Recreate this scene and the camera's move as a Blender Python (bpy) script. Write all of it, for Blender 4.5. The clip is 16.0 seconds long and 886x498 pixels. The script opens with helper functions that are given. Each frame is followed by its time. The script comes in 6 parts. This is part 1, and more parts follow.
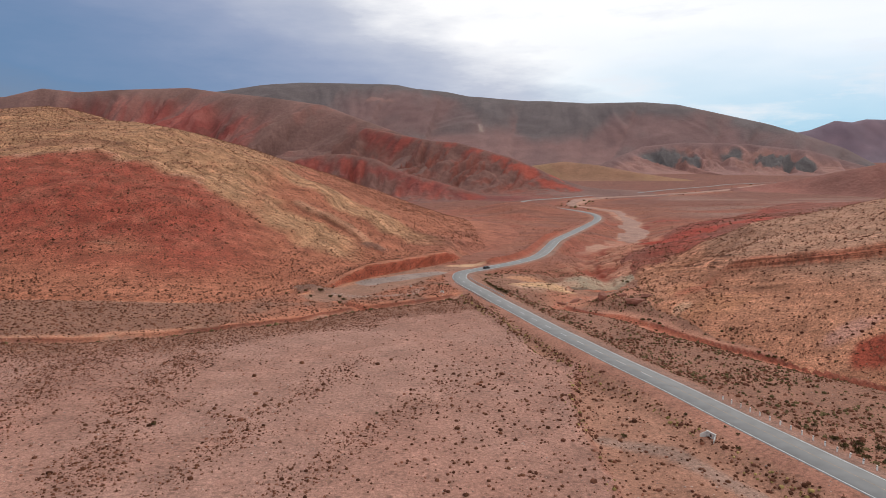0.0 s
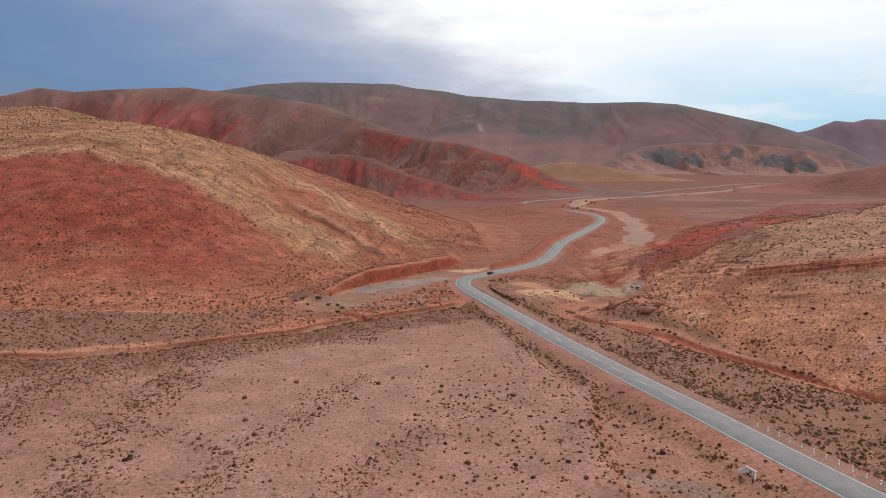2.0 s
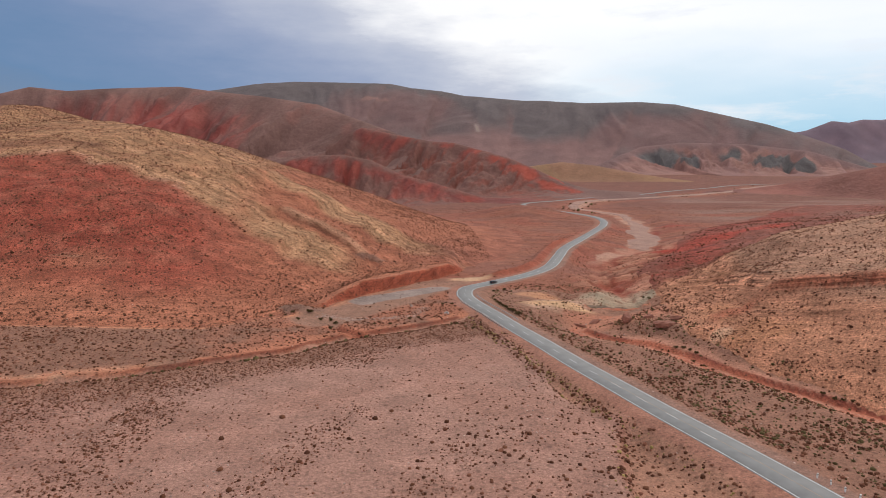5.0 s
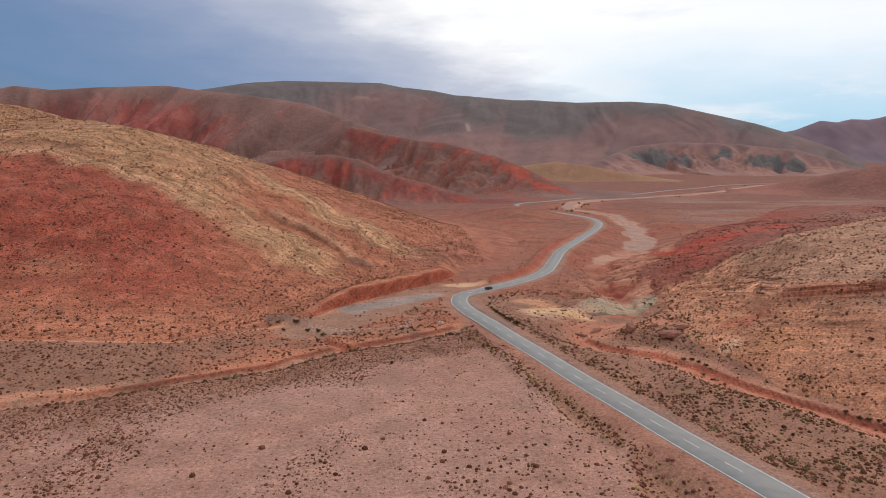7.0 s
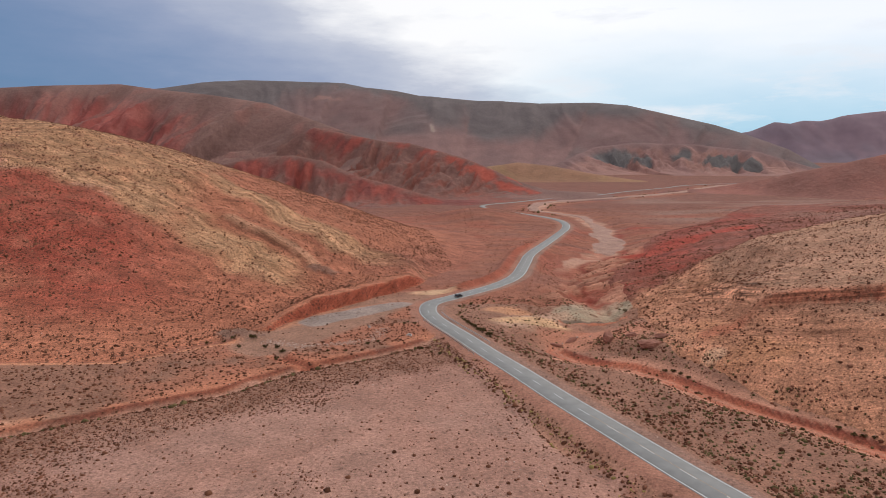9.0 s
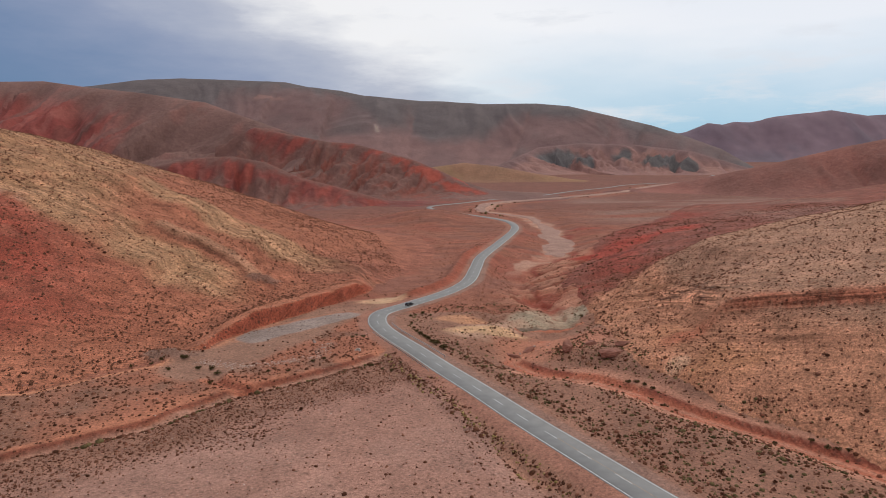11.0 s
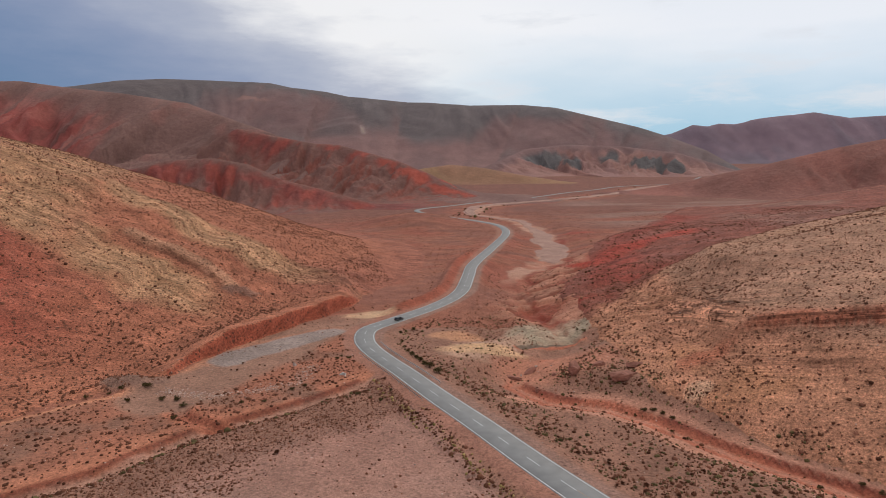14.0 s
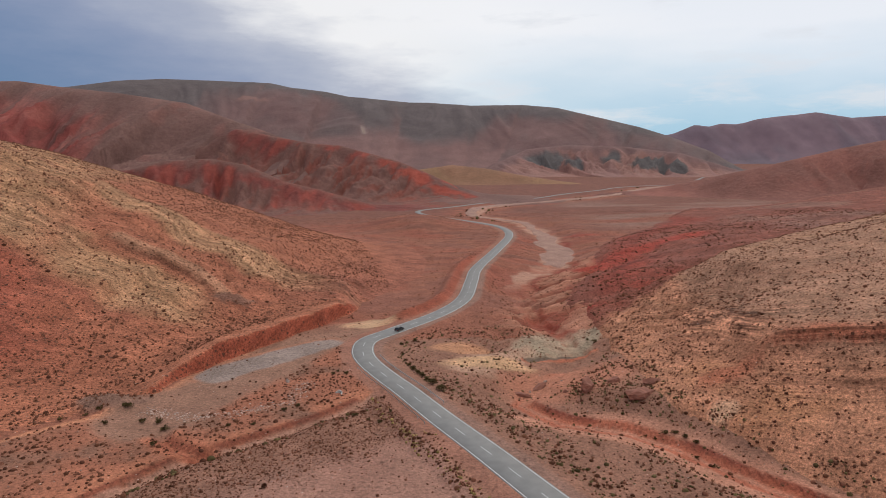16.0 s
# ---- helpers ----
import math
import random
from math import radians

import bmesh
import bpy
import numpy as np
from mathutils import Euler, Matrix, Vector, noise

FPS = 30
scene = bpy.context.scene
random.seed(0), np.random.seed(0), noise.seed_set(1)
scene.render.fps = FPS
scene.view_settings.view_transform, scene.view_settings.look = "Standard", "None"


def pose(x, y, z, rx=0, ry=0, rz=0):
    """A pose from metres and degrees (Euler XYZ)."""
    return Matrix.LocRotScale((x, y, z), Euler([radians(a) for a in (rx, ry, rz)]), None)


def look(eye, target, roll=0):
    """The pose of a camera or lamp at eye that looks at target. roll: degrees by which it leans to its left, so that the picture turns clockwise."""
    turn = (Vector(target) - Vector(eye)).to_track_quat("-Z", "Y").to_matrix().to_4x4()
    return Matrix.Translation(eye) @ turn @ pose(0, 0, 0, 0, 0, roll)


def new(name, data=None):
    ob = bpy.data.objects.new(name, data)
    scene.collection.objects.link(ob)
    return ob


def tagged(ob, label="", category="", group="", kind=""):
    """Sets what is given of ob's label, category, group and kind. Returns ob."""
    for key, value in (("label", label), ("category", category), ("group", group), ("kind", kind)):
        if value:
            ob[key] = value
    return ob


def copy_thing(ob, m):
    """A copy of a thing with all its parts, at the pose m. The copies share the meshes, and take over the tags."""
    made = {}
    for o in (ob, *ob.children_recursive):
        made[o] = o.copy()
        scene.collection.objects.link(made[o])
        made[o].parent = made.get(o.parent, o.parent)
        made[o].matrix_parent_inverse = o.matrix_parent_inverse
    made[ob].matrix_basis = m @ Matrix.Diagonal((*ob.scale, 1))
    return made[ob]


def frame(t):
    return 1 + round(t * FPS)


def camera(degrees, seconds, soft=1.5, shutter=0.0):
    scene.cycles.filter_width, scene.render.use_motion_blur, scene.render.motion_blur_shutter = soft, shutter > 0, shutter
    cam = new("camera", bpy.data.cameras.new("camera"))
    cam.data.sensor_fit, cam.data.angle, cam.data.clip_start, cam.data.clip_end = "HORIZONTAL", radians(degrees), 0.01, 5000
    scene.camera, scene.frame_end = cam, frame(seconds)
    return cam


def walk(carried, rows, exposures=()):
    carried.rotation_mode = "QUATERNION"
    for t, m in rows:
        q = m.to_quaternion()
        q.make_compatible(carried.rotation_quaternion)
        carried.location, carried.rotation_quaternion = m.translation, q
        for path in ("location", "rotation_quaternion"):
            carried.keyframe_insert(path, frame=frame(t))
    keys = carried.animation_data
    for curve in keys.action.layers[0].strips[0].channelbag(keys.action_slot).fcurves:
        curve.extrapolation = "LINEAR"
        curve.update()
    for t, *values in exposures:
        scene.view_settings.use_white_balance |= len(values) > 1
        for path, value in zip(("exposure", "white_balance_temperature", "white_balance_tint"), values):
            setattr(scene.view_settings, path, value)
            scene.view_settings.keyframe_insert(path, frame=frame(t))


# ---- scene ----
cam = camera(70, 16.0, soft=0.9)
PATH = [
    (0, (0.00, 0.00, 59.00), (4.44, 98.60, 42.93), -0.01),
    (0.5, (-0.33, 3.37, 59.16), (4.18, 101.96, 43.08), -0.01),
    (1, (-0.63, 6.66, 59.31), (3.90, 105.26, 43.27), -0.01),
    (1.5, (-0.90, 9.90, 59.45), (3.66, 108.50, 43.37), -0.00),
    (2, (-1.15, 13.11, 59.60), (3.43, 111.70, 43.49), 0.00),
    (2.5, (-1.39, 16.29, 59.73), (3.20, 114.88, 43.63), 0.01),
    (3, (-1.60, 19.47, 59.87), (3.03, 118.05, 43.75), 0.01),
    (3.5, (-1.80, 22.65, 59.99), (2.83, 121.23, 43.84), 0.01),
    (4, (-1.99, 25.85, 60.11), (2.66, 124.43, 43.93), 0.01),
    (4.2, (-2.06, 27.14, 60.16), (2.62, 125.72, 44.03), 0.02),
    (6.3, (-2.64, 41.09, 60.56), (3.87, 139.56, 44.42), 0.03),
    (6.5, (-2.67, 42.46, 60.60), (3.95, 140.92, 44.39), 0.03),
    (7, (-2.75, 45.93, 60.67), (3.90, 144.39, 44.49), 0.03),
    (7.5, (-2.81, 49.44, 60.74), (4.79, 147.83, 44.56), 0.03),
    (8, (-2.84, 53.00, 60.79), (5.89, 151.30, 44.63), 0.03),
    (8.5, (-2.84, 56.59, 60.85), (6.31, 154.86, 44.72), 0.03),
    (9, (-2.81, 60.21, 60.89), (9.35, 158.15, 44.80), 0.04),
    (9.5, (-2.75, 63.84, 60.93), (14.40, 161.04, 44.85), 0.02),
    (9.7, (-2.71, 65.30, 60.94), (14.34, 162.51, 44.86), 0.02),
    (11.8, (-1.96, 80.41, 61.04), (20.67, 176.50, 45.10), 0.02),
    (12, (-1.85, 81.82, 61.05), (20.86, 177.90, 45.14), 0.03),
    (12.5, (-1.54, 85.31, 61.07), (21.16, 181.39, 45.15), 0.03),
    (13, (-1.18, 88.75, 61.08), (21.53, 184.83, 45.21), 0.03),
    (13.5, (-0.77, 92.14, 61.10), (21.93, 188.23, 45.26), 0.03),
    (14, (-0.32, 95.49, 61.13), (22.35, 191.59, 45.34), 0.02),
    (14.5, (0.18, 98.80, 61.16), (22.83, 194.92, 45.37), 0.02),
    (15, (0.74, 102.11, 61.21), (23.39, 198.23, 45.46), 0.01),
    (15.5, (1.33, 105.43, 61.26), (23.91, 201.57, 45.52), 0.01),
    (16, (1.98, 108.80, 61.33), (24.53, 204.94, 45.57), -0.00),
]
walk(cam, [(t, look(eye, target, roll)) for t, eye, target, roll in PATH],
     exposures=[(0, -0.19), (8.5, -0.19), (9.5, -0.27), (11.8, -0.39), (16, -0.39)])

# ---------------------------------------------------------------- light
world = bpy.data.worlds.new("sky")
scene.world = world
world.use_nodes = True
SUN_EL, SUN_AZ = 42.0, 40.0


def build_sky():
    nt = world.node_tree
    nt.nodes.clear()
    N, L = nt.nodes.new, nt.links.new
    out, bg = N("ShaderNodeOutputWorld"), N("ShaderNodeBackground")
    sky = N("ShaderNodeTexSky")
    sky.sky_type, sky.sun_disc = "NISHITA", False
    sky.sun_elevation, sky.sun_rotation = radians(SUN_EL), radians(SUN_AZ)
    sky.altitude, sky.air_density, sky.dust_density = 3500, 1.0, 1.5
    dim = N("ShaderNodeMix")
    dim.data_type, dim.blend_type = "RGBA", "MULTIPLY"
    dim.inputs[0].default_value = 1.0
    dim.inputs[7].default_value = (0.1, 0.1, 0.1, 1)
    L(sky.outputs[0], dim.inputs[6])
    co = N("ShaderNodeTexCoord")
    xyz = N("ShaderNodeSeparateXYZ")
    L(co.outputs["Generated"], xyz.inputs[0])

    def noise_node(scale, detail, stretch, rough=0.55):
        m = N("ShaderNodeMapping")
        m.inputs["Scale"].default_value = stretch
        L(co.outputs["Generated"], m.inputs[0])
        n = N("ShaderNodeTexNoise")
        n.inputs["Scale"].default_value, n.inputs["Detail"].default_value = scale, detail
        n.inputs["Roughness"].default_value = rough
        L(m.outputs[0], n.inputs["Vector"])
        return n.outputs["Fac"]

    def maths(op, a, b):
        n = N("ShaderNodeMath")
        n.operation = op
        for k, v in enumerate((a, b)):
            if isinstance(v, (int, float)):
                n.inputs[k].default_value = v
            else:
                L(v, n.inputs[k])
        return n.outputs[0]

    def ramp(fac, stops):
        r = N("ShaderNodeValToRGB")
        els = r.color_ramp.elements
        while len(els) < len(stops):
            els.new(0.5)
        for e, (p, c) in zip(els, stops):
            e.position, e.color = p, (*c, 1)
        L(fac, r.inputs[0])
        return r.outputs[0]

    # cloud deck: thick and blue-grey to the west, thin and bright towards the sun, open blue to the east
    wave = noise_node(1.6, 6, (1, 1, 2.6))
    side = maths("ADD", maths("MULTIPLY", xyz.outputs[0], 0.66), 0.455)
    lift = maths("MULTIPLY", maths("SUBTRACT", xyz.outputs[2], 0.06), 1.15)
    pos = maths("ADD", maths("ADD", side, lift), maths("MULTIPLY", maths("SUBTRACT", wave, 0.5), 0.24))
    pos = maths("ADD", pos, maths("MULTIPLY", maths("SUBTRACT", noise_node(5.0, 8, (1, 1, 4.0), 0.62), 0.5), 0.22))
    deck = ramp(pos, [(0.0, (0.20, 0.25, 0.35)), (0.18, (0.15, 0.26, 0.45)), (0.30, (0.21, 0.30, 0.49)), (0.44, (0.35, 0.41, 0.58)),
                      (0.58, (0.60, 0.63, 0.74)), (0.69, (1.14, 1.13, 1.13)), (0.80, (1.15, 1.15, 1.17)), (1.0, (1.06, 1.09, 1.15))])
    # clear air low in the east
    low = ramp(maths("ADD", xyz.outputs[2], maths("MULTIPLY", maths("SUBTRACT", noise_node(3.0, 5, (1, 1, 4)), 0.5), 0.10)),
               [(0.02, (1, 1, 1)), (0.17, (0, 0, 0))])
    east = ramp(maths("ADD", xyz.outputs[0], maths("MULTIPLY", maths("SUBTRACT", wave, 0.5), 0.18)), [(0.16, (0, 0, 0)), (0.40, (1, 1, 1))])
    clear = N("ShaderNodeMix")
    clear.data_type = "RGBA"
    L(maths("MULTIPLY", low, east), clear.inputs[0])
    L(deck, clear.inputs[6])
    clear.inputs[7].default_value = (0.44, 0.71, 0.91, 1)
    # small bright puffs
    puff = ramp(noise_node(5.5, 8, (1, 1, 4.5), 0.6), [(0.53, (0, 0, 0)), (0.68, (1, 1, 1))])
    puffs = N("ShaderNodeMix")
    puffs.data_type = "RGBA"
    L(maths("MULTIPLY", maths("MULTIPLY", puff, ramp(side, [(0.45, (0, 0, 0)), (0.58, (1, 1, 1))])), 0.75), puffs.inputs[0])
    L(clear.outputs[2], puffs.inputs[6])
    puffs.inputs[7].default_value = (0.93, 0.95, 1.0, 1)
    mix = N("ShaderNodeMix")
    mix.data_type = "RGBA"
    mix.inputs[0].default_value = 0.92
    L(dim.outputs[2], mix.inputs[6])
    L(puffs.outputs[2], mix.inputs[7])
    L(mix.outputs[2], bg.inputs[0])
    bg.inputs[1].default_value = SKY
    L(bg.outputs[0], out.inputs[0])


SKY = 1.06
build_sky()
sun = new("sun", bpy.data.lights.new("sun", "SUN"))
sun.data.energy, sun.data.angle, sun.data.color = 1.08, radians(14), (1.0, 0.95, 0.88)
sun.matrix_world = look((0, 0, 500), (-math.sin(radians(SUN_AZ)), -math.cos(radians(SUN_AZ)), 500 - math.tan(radians(SUN_EL))))

# ---------------------------------------------------------------- materials


def soil(name, grain=1.0, bump=0.6, rough=0.95, stones=0.5, detail_scale=1.0, dots=0.0, bedding=0.0, dip=(0.0, 0.0, 1.0)):
    """Dry ground: the geology's colour from the mesh, broken up by grit, stones and fine relief."""
    mat = bpy.data.materials.new(name)
    mat.use_nodes = True
    nt = mat.node_tree
    N, L = nt.nodes.new, nt.links.new
    b = nt.nodes["Principled BSDF"]
    b.inputs["Roughness"].default_value = rough
    b.inputs["Specular IOR Level"].default_value = 0.15
    att = N("ShaderNodeAttribute")
    att.attribute_name = "geology"
    geo = N("ShaderNodeNewGeometry")

    def tex(scale, detail, rough_=0.6):
        n = N("ShaderNodeTexNoise")
        n.inputs["Scale"].default_value, n.inputs["Detail"].default_value = scale * detail_scale, detail
        n.inputs["Roughness"].default_value = rough_
        L(geo.outputs["Position"], n.inputs["Vector"])
        return n.outputs["Fac"]

    def scaled(fac, lo, hi, a=0.3, c=0.7):
        m = N("ShaderNodeMapRange")
        m.inputs[1].default_value, m.inputs[2].default_value, m.inputs[3].default_value, m.inputs[4].default_value = a, c, lo, hi
        L(fac, m.inputs[0])
        return m.outputs[0]

    def times(a, f):
        v = N("ShaderNodeVectorMath")
        v.operation = "SCALE"
        L(a, v.inputs[0])
        L(f, v.inputs["Scale"])
        return v.outputs[0]

    c = times(att.outputs["Color"], scaled(tex(0.11, 6), 1 - 0.22 * grain, 1 + 0.22 * grain))
    c = times(c, scaled(tex(1.3, 7, 0.7), 1 - 0.48 * grain, 1 + 0.48 * grain))
    c = times(c, scaled(tex(4.5, 5, 0.75), 1 - 0.42 * grain, 1 + 0.42 * grain))
    v = N("ShaderNodeTexVoronoi")
    v.inputs["Scale"].default_value = 1.7 * detail_scale
    L(geo.outputs["Position"], v.inputs["Vector"])
    pick = N("ShaderNodeMapRange")
    pick.inputs[1].default_value, pick.inputs[2].default_value, pick.inputs[3].default_value, pick.inputs[4].default_value = 0.10, 0.20, stones, 0.0
    L(v.outputs["Distance"], pick.inputs[0])
    grey = N("ShaderNodeMix")
    grey.data_type = "RGBA"
    L(pick.outputs[0], grey.inputs[0])
    L(c, grey.inputs[6])
    tone = N("ShaderNodeMix")
    tone.data_type, tone.blend_type = "RGBA", "MULTIPLY"
    tone.inputs[0].default_value = 1.0
    L(att.outputs["Color"], tone.inputs[6])
    L(v.outputs["Color"], tone.inputs[7])
    L(tone.outputs[2], grey.inputs[7])
    last = grey.outputs[2]
    if bedding:
        # thin beds of rock along the dip, showing in and out of the rubble
        up = N("ShaderNodeVectorMath")
        up.operation = "DOT_PRODUCT"
        up.inputs[1].default_value = dip
        L(geo.outputs["Position"], up.inputs[0])
        flat = N("ShaderNodeVectorMath")
        flat.operation = "MULTIPLY"
        flat.inputs[1].default_value = (0.03, 0.03, 0)
        L(geo.outputs["Position"], flat.inputs[0])
        level = N("ShaderNodeCombineXYZ")
        L(up.outputs["Value"], level.inputs[2])
        mp = N("ShaderNodeVectorMath")
        mp.operation = "ADD"
        L(flat.outputs[0], mp.inputs[0])
        L(level.outputs[0], mp.inputs[1])
        bn = N("ShaderNodeTexNoise")
        bn.inputs["Scale"].default_value, bn.inputs["Detail"].default_value, bn.inputs["Roughness"].default_value = 1.0, 6, 0.75
        L(mp.outputs[0], bn.inputs["Vector"])
        last = times(last, scaled(bn.outputs["Fac"], 1 - bedding, 1 + bedding, 0.38, 0.62))
        # where beds crop out they show as crisp lines, whose dark also stands in for ledge shade
        line = scaled(bn.outputs["Fac"], -0.55, 0.40, 0.42, 0.56)
        crop = N("ShaderNodeMath")
        crop.operation = "MULTIPLY_ADD"
        crop.inputs[2].default_value = 1.0
        L(line, crop.inputs[0])
        L(att.outputs["Alpha"], crop.inputs[1])
        last = times(last, crop.outputs[0])
    for size, dark in ((0.95, dots), (0.5, dots)) if dots else ():
        # plants too small to stand singly
        w = N("ShaderNodeTexVoronoi")
        w.inputs["Scale"].default_value = size
        L(geo.outputs["Position"], w.inputs["Vector"])
        sep = N("ShaderNodeSeparateColor")
        L(w.outputs["Color"], sep.inputs[0])
        big = N("ShaderNodeMapRange")
        big.inputs[1].default_value, big.inputs[2].default_value, big.inputs[3].default_value, big.inputs[4].default_value = 0.1, 1.0, 0.05, 0.40 if size > 0.6 else 0.38
        L(sep.outputs[0], big.inputs[0])
        rim = N("ShaderNodeMath")
        rim.operation = "MULTIPLY"
        rim.inputs[1].default_value = 0.6
        L(big.outputs[0], rim.inputs[0])
        spot = N("ShaderNodeMapRange")
        spot.inputs[3].default_value, spot.inputs[4].default_value = dark, 0.0
        L(w.outputs["Distance"], spot.inputs[0])
        L(rim.outputs[0], spot.inputs[1])
        L(big.outputs[0], spot.inputs[2])
        plant_mix = N("ShaderNodeMix")
        plant_mix.data_type = "RGBA"
        plant_mix.inputs[7].default_value = (0.065, 0.037, 0.025, 1)
        L(spot.outputs[0], plant_mix.inputs[0])
        L(last, plant_mix.inputs[6])
        last = plant_mix.outputs[2]
    L(last, b.inputs["Base Color"])
    bp = N("ShaderNodeBump")
    bp.inputs["Strength"].default_value, bp.inputs["Distance"].default_value = bump, 0.5 / detail_scale
    L(tex(0.9, 8, 0.65), bp.inputs["Height"])
    L(bp.outputs[0], b.inputs["Normal"])
    return mat


def paint(name, color, rough=0.7, metal=0.0, vary=0.15, scale=3.0, bump=0.0, island=False, gloss=0.4):
    mat = bpy.data.materials.new(name)
    mat.use_nodes = True
    nt = mat.node_tree
    N, L = nt.nodes.new, nt.links.new
    b = nt.nodes["Principled BSDF"]
    b.inputs["Roughness"].default_value, b.inputs["Metallic"].default_value = rough, metal
    b.inputs["Specular IOR Level"].default_value = gloss
    geo = N("ShaderNodeNewGeometry")
    n = N("ShaderNodeTexNoise")
    n.inputs["Scale"].default_value, n.inputs["Detail"].default_value = scale, 6
    L(geo.outputs["Position"], n.inputs["Vector"])
    m = N("ShaderNodeMapRange")
    m.inputs[1].default_value, m.inputs[2].default_value, m.inputs[3].default_value, m.inputs[4].default_value = 0.3, 0.7, 1 - vary, 1 + vary
    L(n.outputs["Fac"], m.inputs[0])
    v = N("ShaderNodeVectorMath")
    v.operation = "SCALE"
    v.inputs[0].default_value = color
    L(m.outputs[0], v.inputs["Scale"])
    last = v.outputs[0]
    if island:
        hue = N("ShaderNodeMapRange")
        hue.inputs[3].default_value, hue.inputs[4].default_value = 0.55, 1.5
        L(geo.outputs["Random Per Island"], hue.inputs[0])
        w = N("ShaderNodeVectorMath")
        w.operation = "SCALE"
        L(last, w.inputs[0])
        L(hue.outputs[0], w.inputs["Scale"])
        last = w.outputs[0]
    L(last, b.inputs["Base Color"])
    if bump:
        bp = N("ShaderNodeBump")
        bp.inputs["Strength"].default_value, bp.inputs["Distance"].default_value = bump, 0.05
        L(n.outputs["Fac"], bp.inputs["Height"])
        L(bp.outputs[0], b.inputs["Normal"])
    return mat


EARTH = soil("dry earth", grain=0.85, dots=0.35)
WEST_DIP, EAST_DIP = (0.10, -0.55, 1.0), (-0.12, 0.20, 1.0)
SLOPE = soil("stony slope", grain=1.2, bump=0.9, dots=0.75, bedding=0.20, dip=WEST_DIP)
BEDDED = soil("bedded stony slope", grain=1.15, bump=0.9, dots=0.40, bedding=0.17, dip=EAST_DIP)
ROCK = soil("weathered mountain", grain=0.38, bump=0.7, stones=0.0, detail_scale=0.12)

# ---------------------------------------------------------------- terrain forms
GREY_ASPHALT = (0.235, 0.225, 0.213)


def step(x, a, b):
    s = np.clip((x - a) / (b - a), 0, 1)
    return s * s * (3 - 2 * s)


def value_noise(x, y, seed=0):
    xi, yi = np.floor(x).astype(np.int64), np.floor(y).astype(np.int64)
    fx, fy = x - xi, y - yi
    fx, fy = fx * fx * (3 - 2 * fx), fy * fy * (3 - 2 * fy)

    def h(a, c):
        n = (a * 374761393 + c * 668265263 + seed * 1442695041) & 0x7FFFFFFF
        n = ((n ^ (n >> 13)) * 1274126177) & 0x7FFFFFFF
        return ((n ^ (n >> 16)) & 0xFFFF) / 65535.0

    top = h(xi, yi) * (1 - fx) + h(xi + 1, yi) * fx
    low = h(xi, yi + 1) * (1 - fx) + h(xi + 1, yi + 1) * fx
    return top * (1 - fy) + low * fy


def fbm(x, y, size, octaves=4, seed=0):
    """Smooth noise about 0, from -1 to 1."""
    total, amp, out = 0.0, 1.0, 0.0
    for k in range(octaves):
        f = 2.0**k / size
        out = out + amp * (value_noise(x * f + 17.3 * k, y * f - 9.1 * k, seed + k) * 2 - 1)
        total, amp = total + amp, amp * 0.5
    return out / total


def ribs(x, y, size, seed=0):
    """Sharp-crested ribs: 0 in the gully floors, 1 on the crests."""
    return 1 - np.abs(fbm(x, y, size, 3, seed)) * 1.8


def along(x, y, line):
    """Distance to a polyline, the share of the way along it, and the side (positive to the right of its direction)."""
    pts = np.array([p[:2] for p in line], float)
    lens = np.hypot(*np.diff(pts, axis=0).T)
    far, share, side = np.full(np.shape(x), 1e9), np.zeros(np.shape(x)), np.zeros(np.shape(x))
    start = 0.0
    for k, (a, c) in enumerate(zip(pts[:-1], pts[1:])):
        d = c - a
        s = np.clip(((x - a[0]) * d[0] + (y - a[1]) * d[1]) / (lens[k] ** 2), 0, 1)
        ox, oy = x - a[0] - s * d[0], y - a[1] - s * d[1]
        dist = np.hypot(ox, oy)
        near = dist < far - 1e-6
        far = np.where(near, dist, far)
        share = np.where(near, start + s * lens[k], share)
        side = np.where(near, np.sign(ox * d[1] - oy * d[0]), side)
        start += lens[k]
    return far, share / start, side


def by_road(x, y):
    """along() for the road, worked out only near it."""
    x, y = np.asarray(x, float), np.asarray(y, float)
    far, share, side = along(x, y, ROAD_LINE[::20])
    near = far < 45
    if near.any():
        far[near], share[near], side[near] = along(x[near], y[near], ROAD_LINE[::3])
    return far, share, side


def smooth_line(line, spacing):
    """The polyline as a Catmull-Rom curve with points every spacing metres."""
    p = np.array(line, float)
    p = np.vstack([2 * p[0] - p[1], p, 2 * p[-1] - p[-2]])
    out = []
    for k in range(1, len(p) - 2):
        n = max(2, int(np.hypot(*(p[k + 1] - p[k])[:2]) / spacing))
        for s in np.arange(n) / n:
            a, c, d, e = p[k - 1], p[k], p[k + 1], p[k + 2]
            out.append(0.5 * (2 * c + (d - a) * s + (2 * a - 5 * c + 4 * d - e) * s**2 + (3 * c - a - 3 * d + e) * s**3))
    return np.array(out + [p[-2]])


VALLEY = ((-400, 22), (-50, 11), (60, 7.0), (120, 3), (200, -2.8), (245, -5.2), (300, -6.8), (410, -11), (500, -13.5), (640, -17), (800, -21.5),
          (965, -26), (1460, -33), (2000, -38), (3000, -42), (6000, -44))
VALLEY_Y = np.linspace(-400, 6000, 641)
VALLEY_Z = np.interp(VALLEY_Y, [v[0] for v in VALLEY], [v[1] for v in VALLEY])
VALLEY_Z = np.convolve(np.pad(VALLEY_Z, 3, mode="edge"), np.ones(7) / 7, mode="valid")

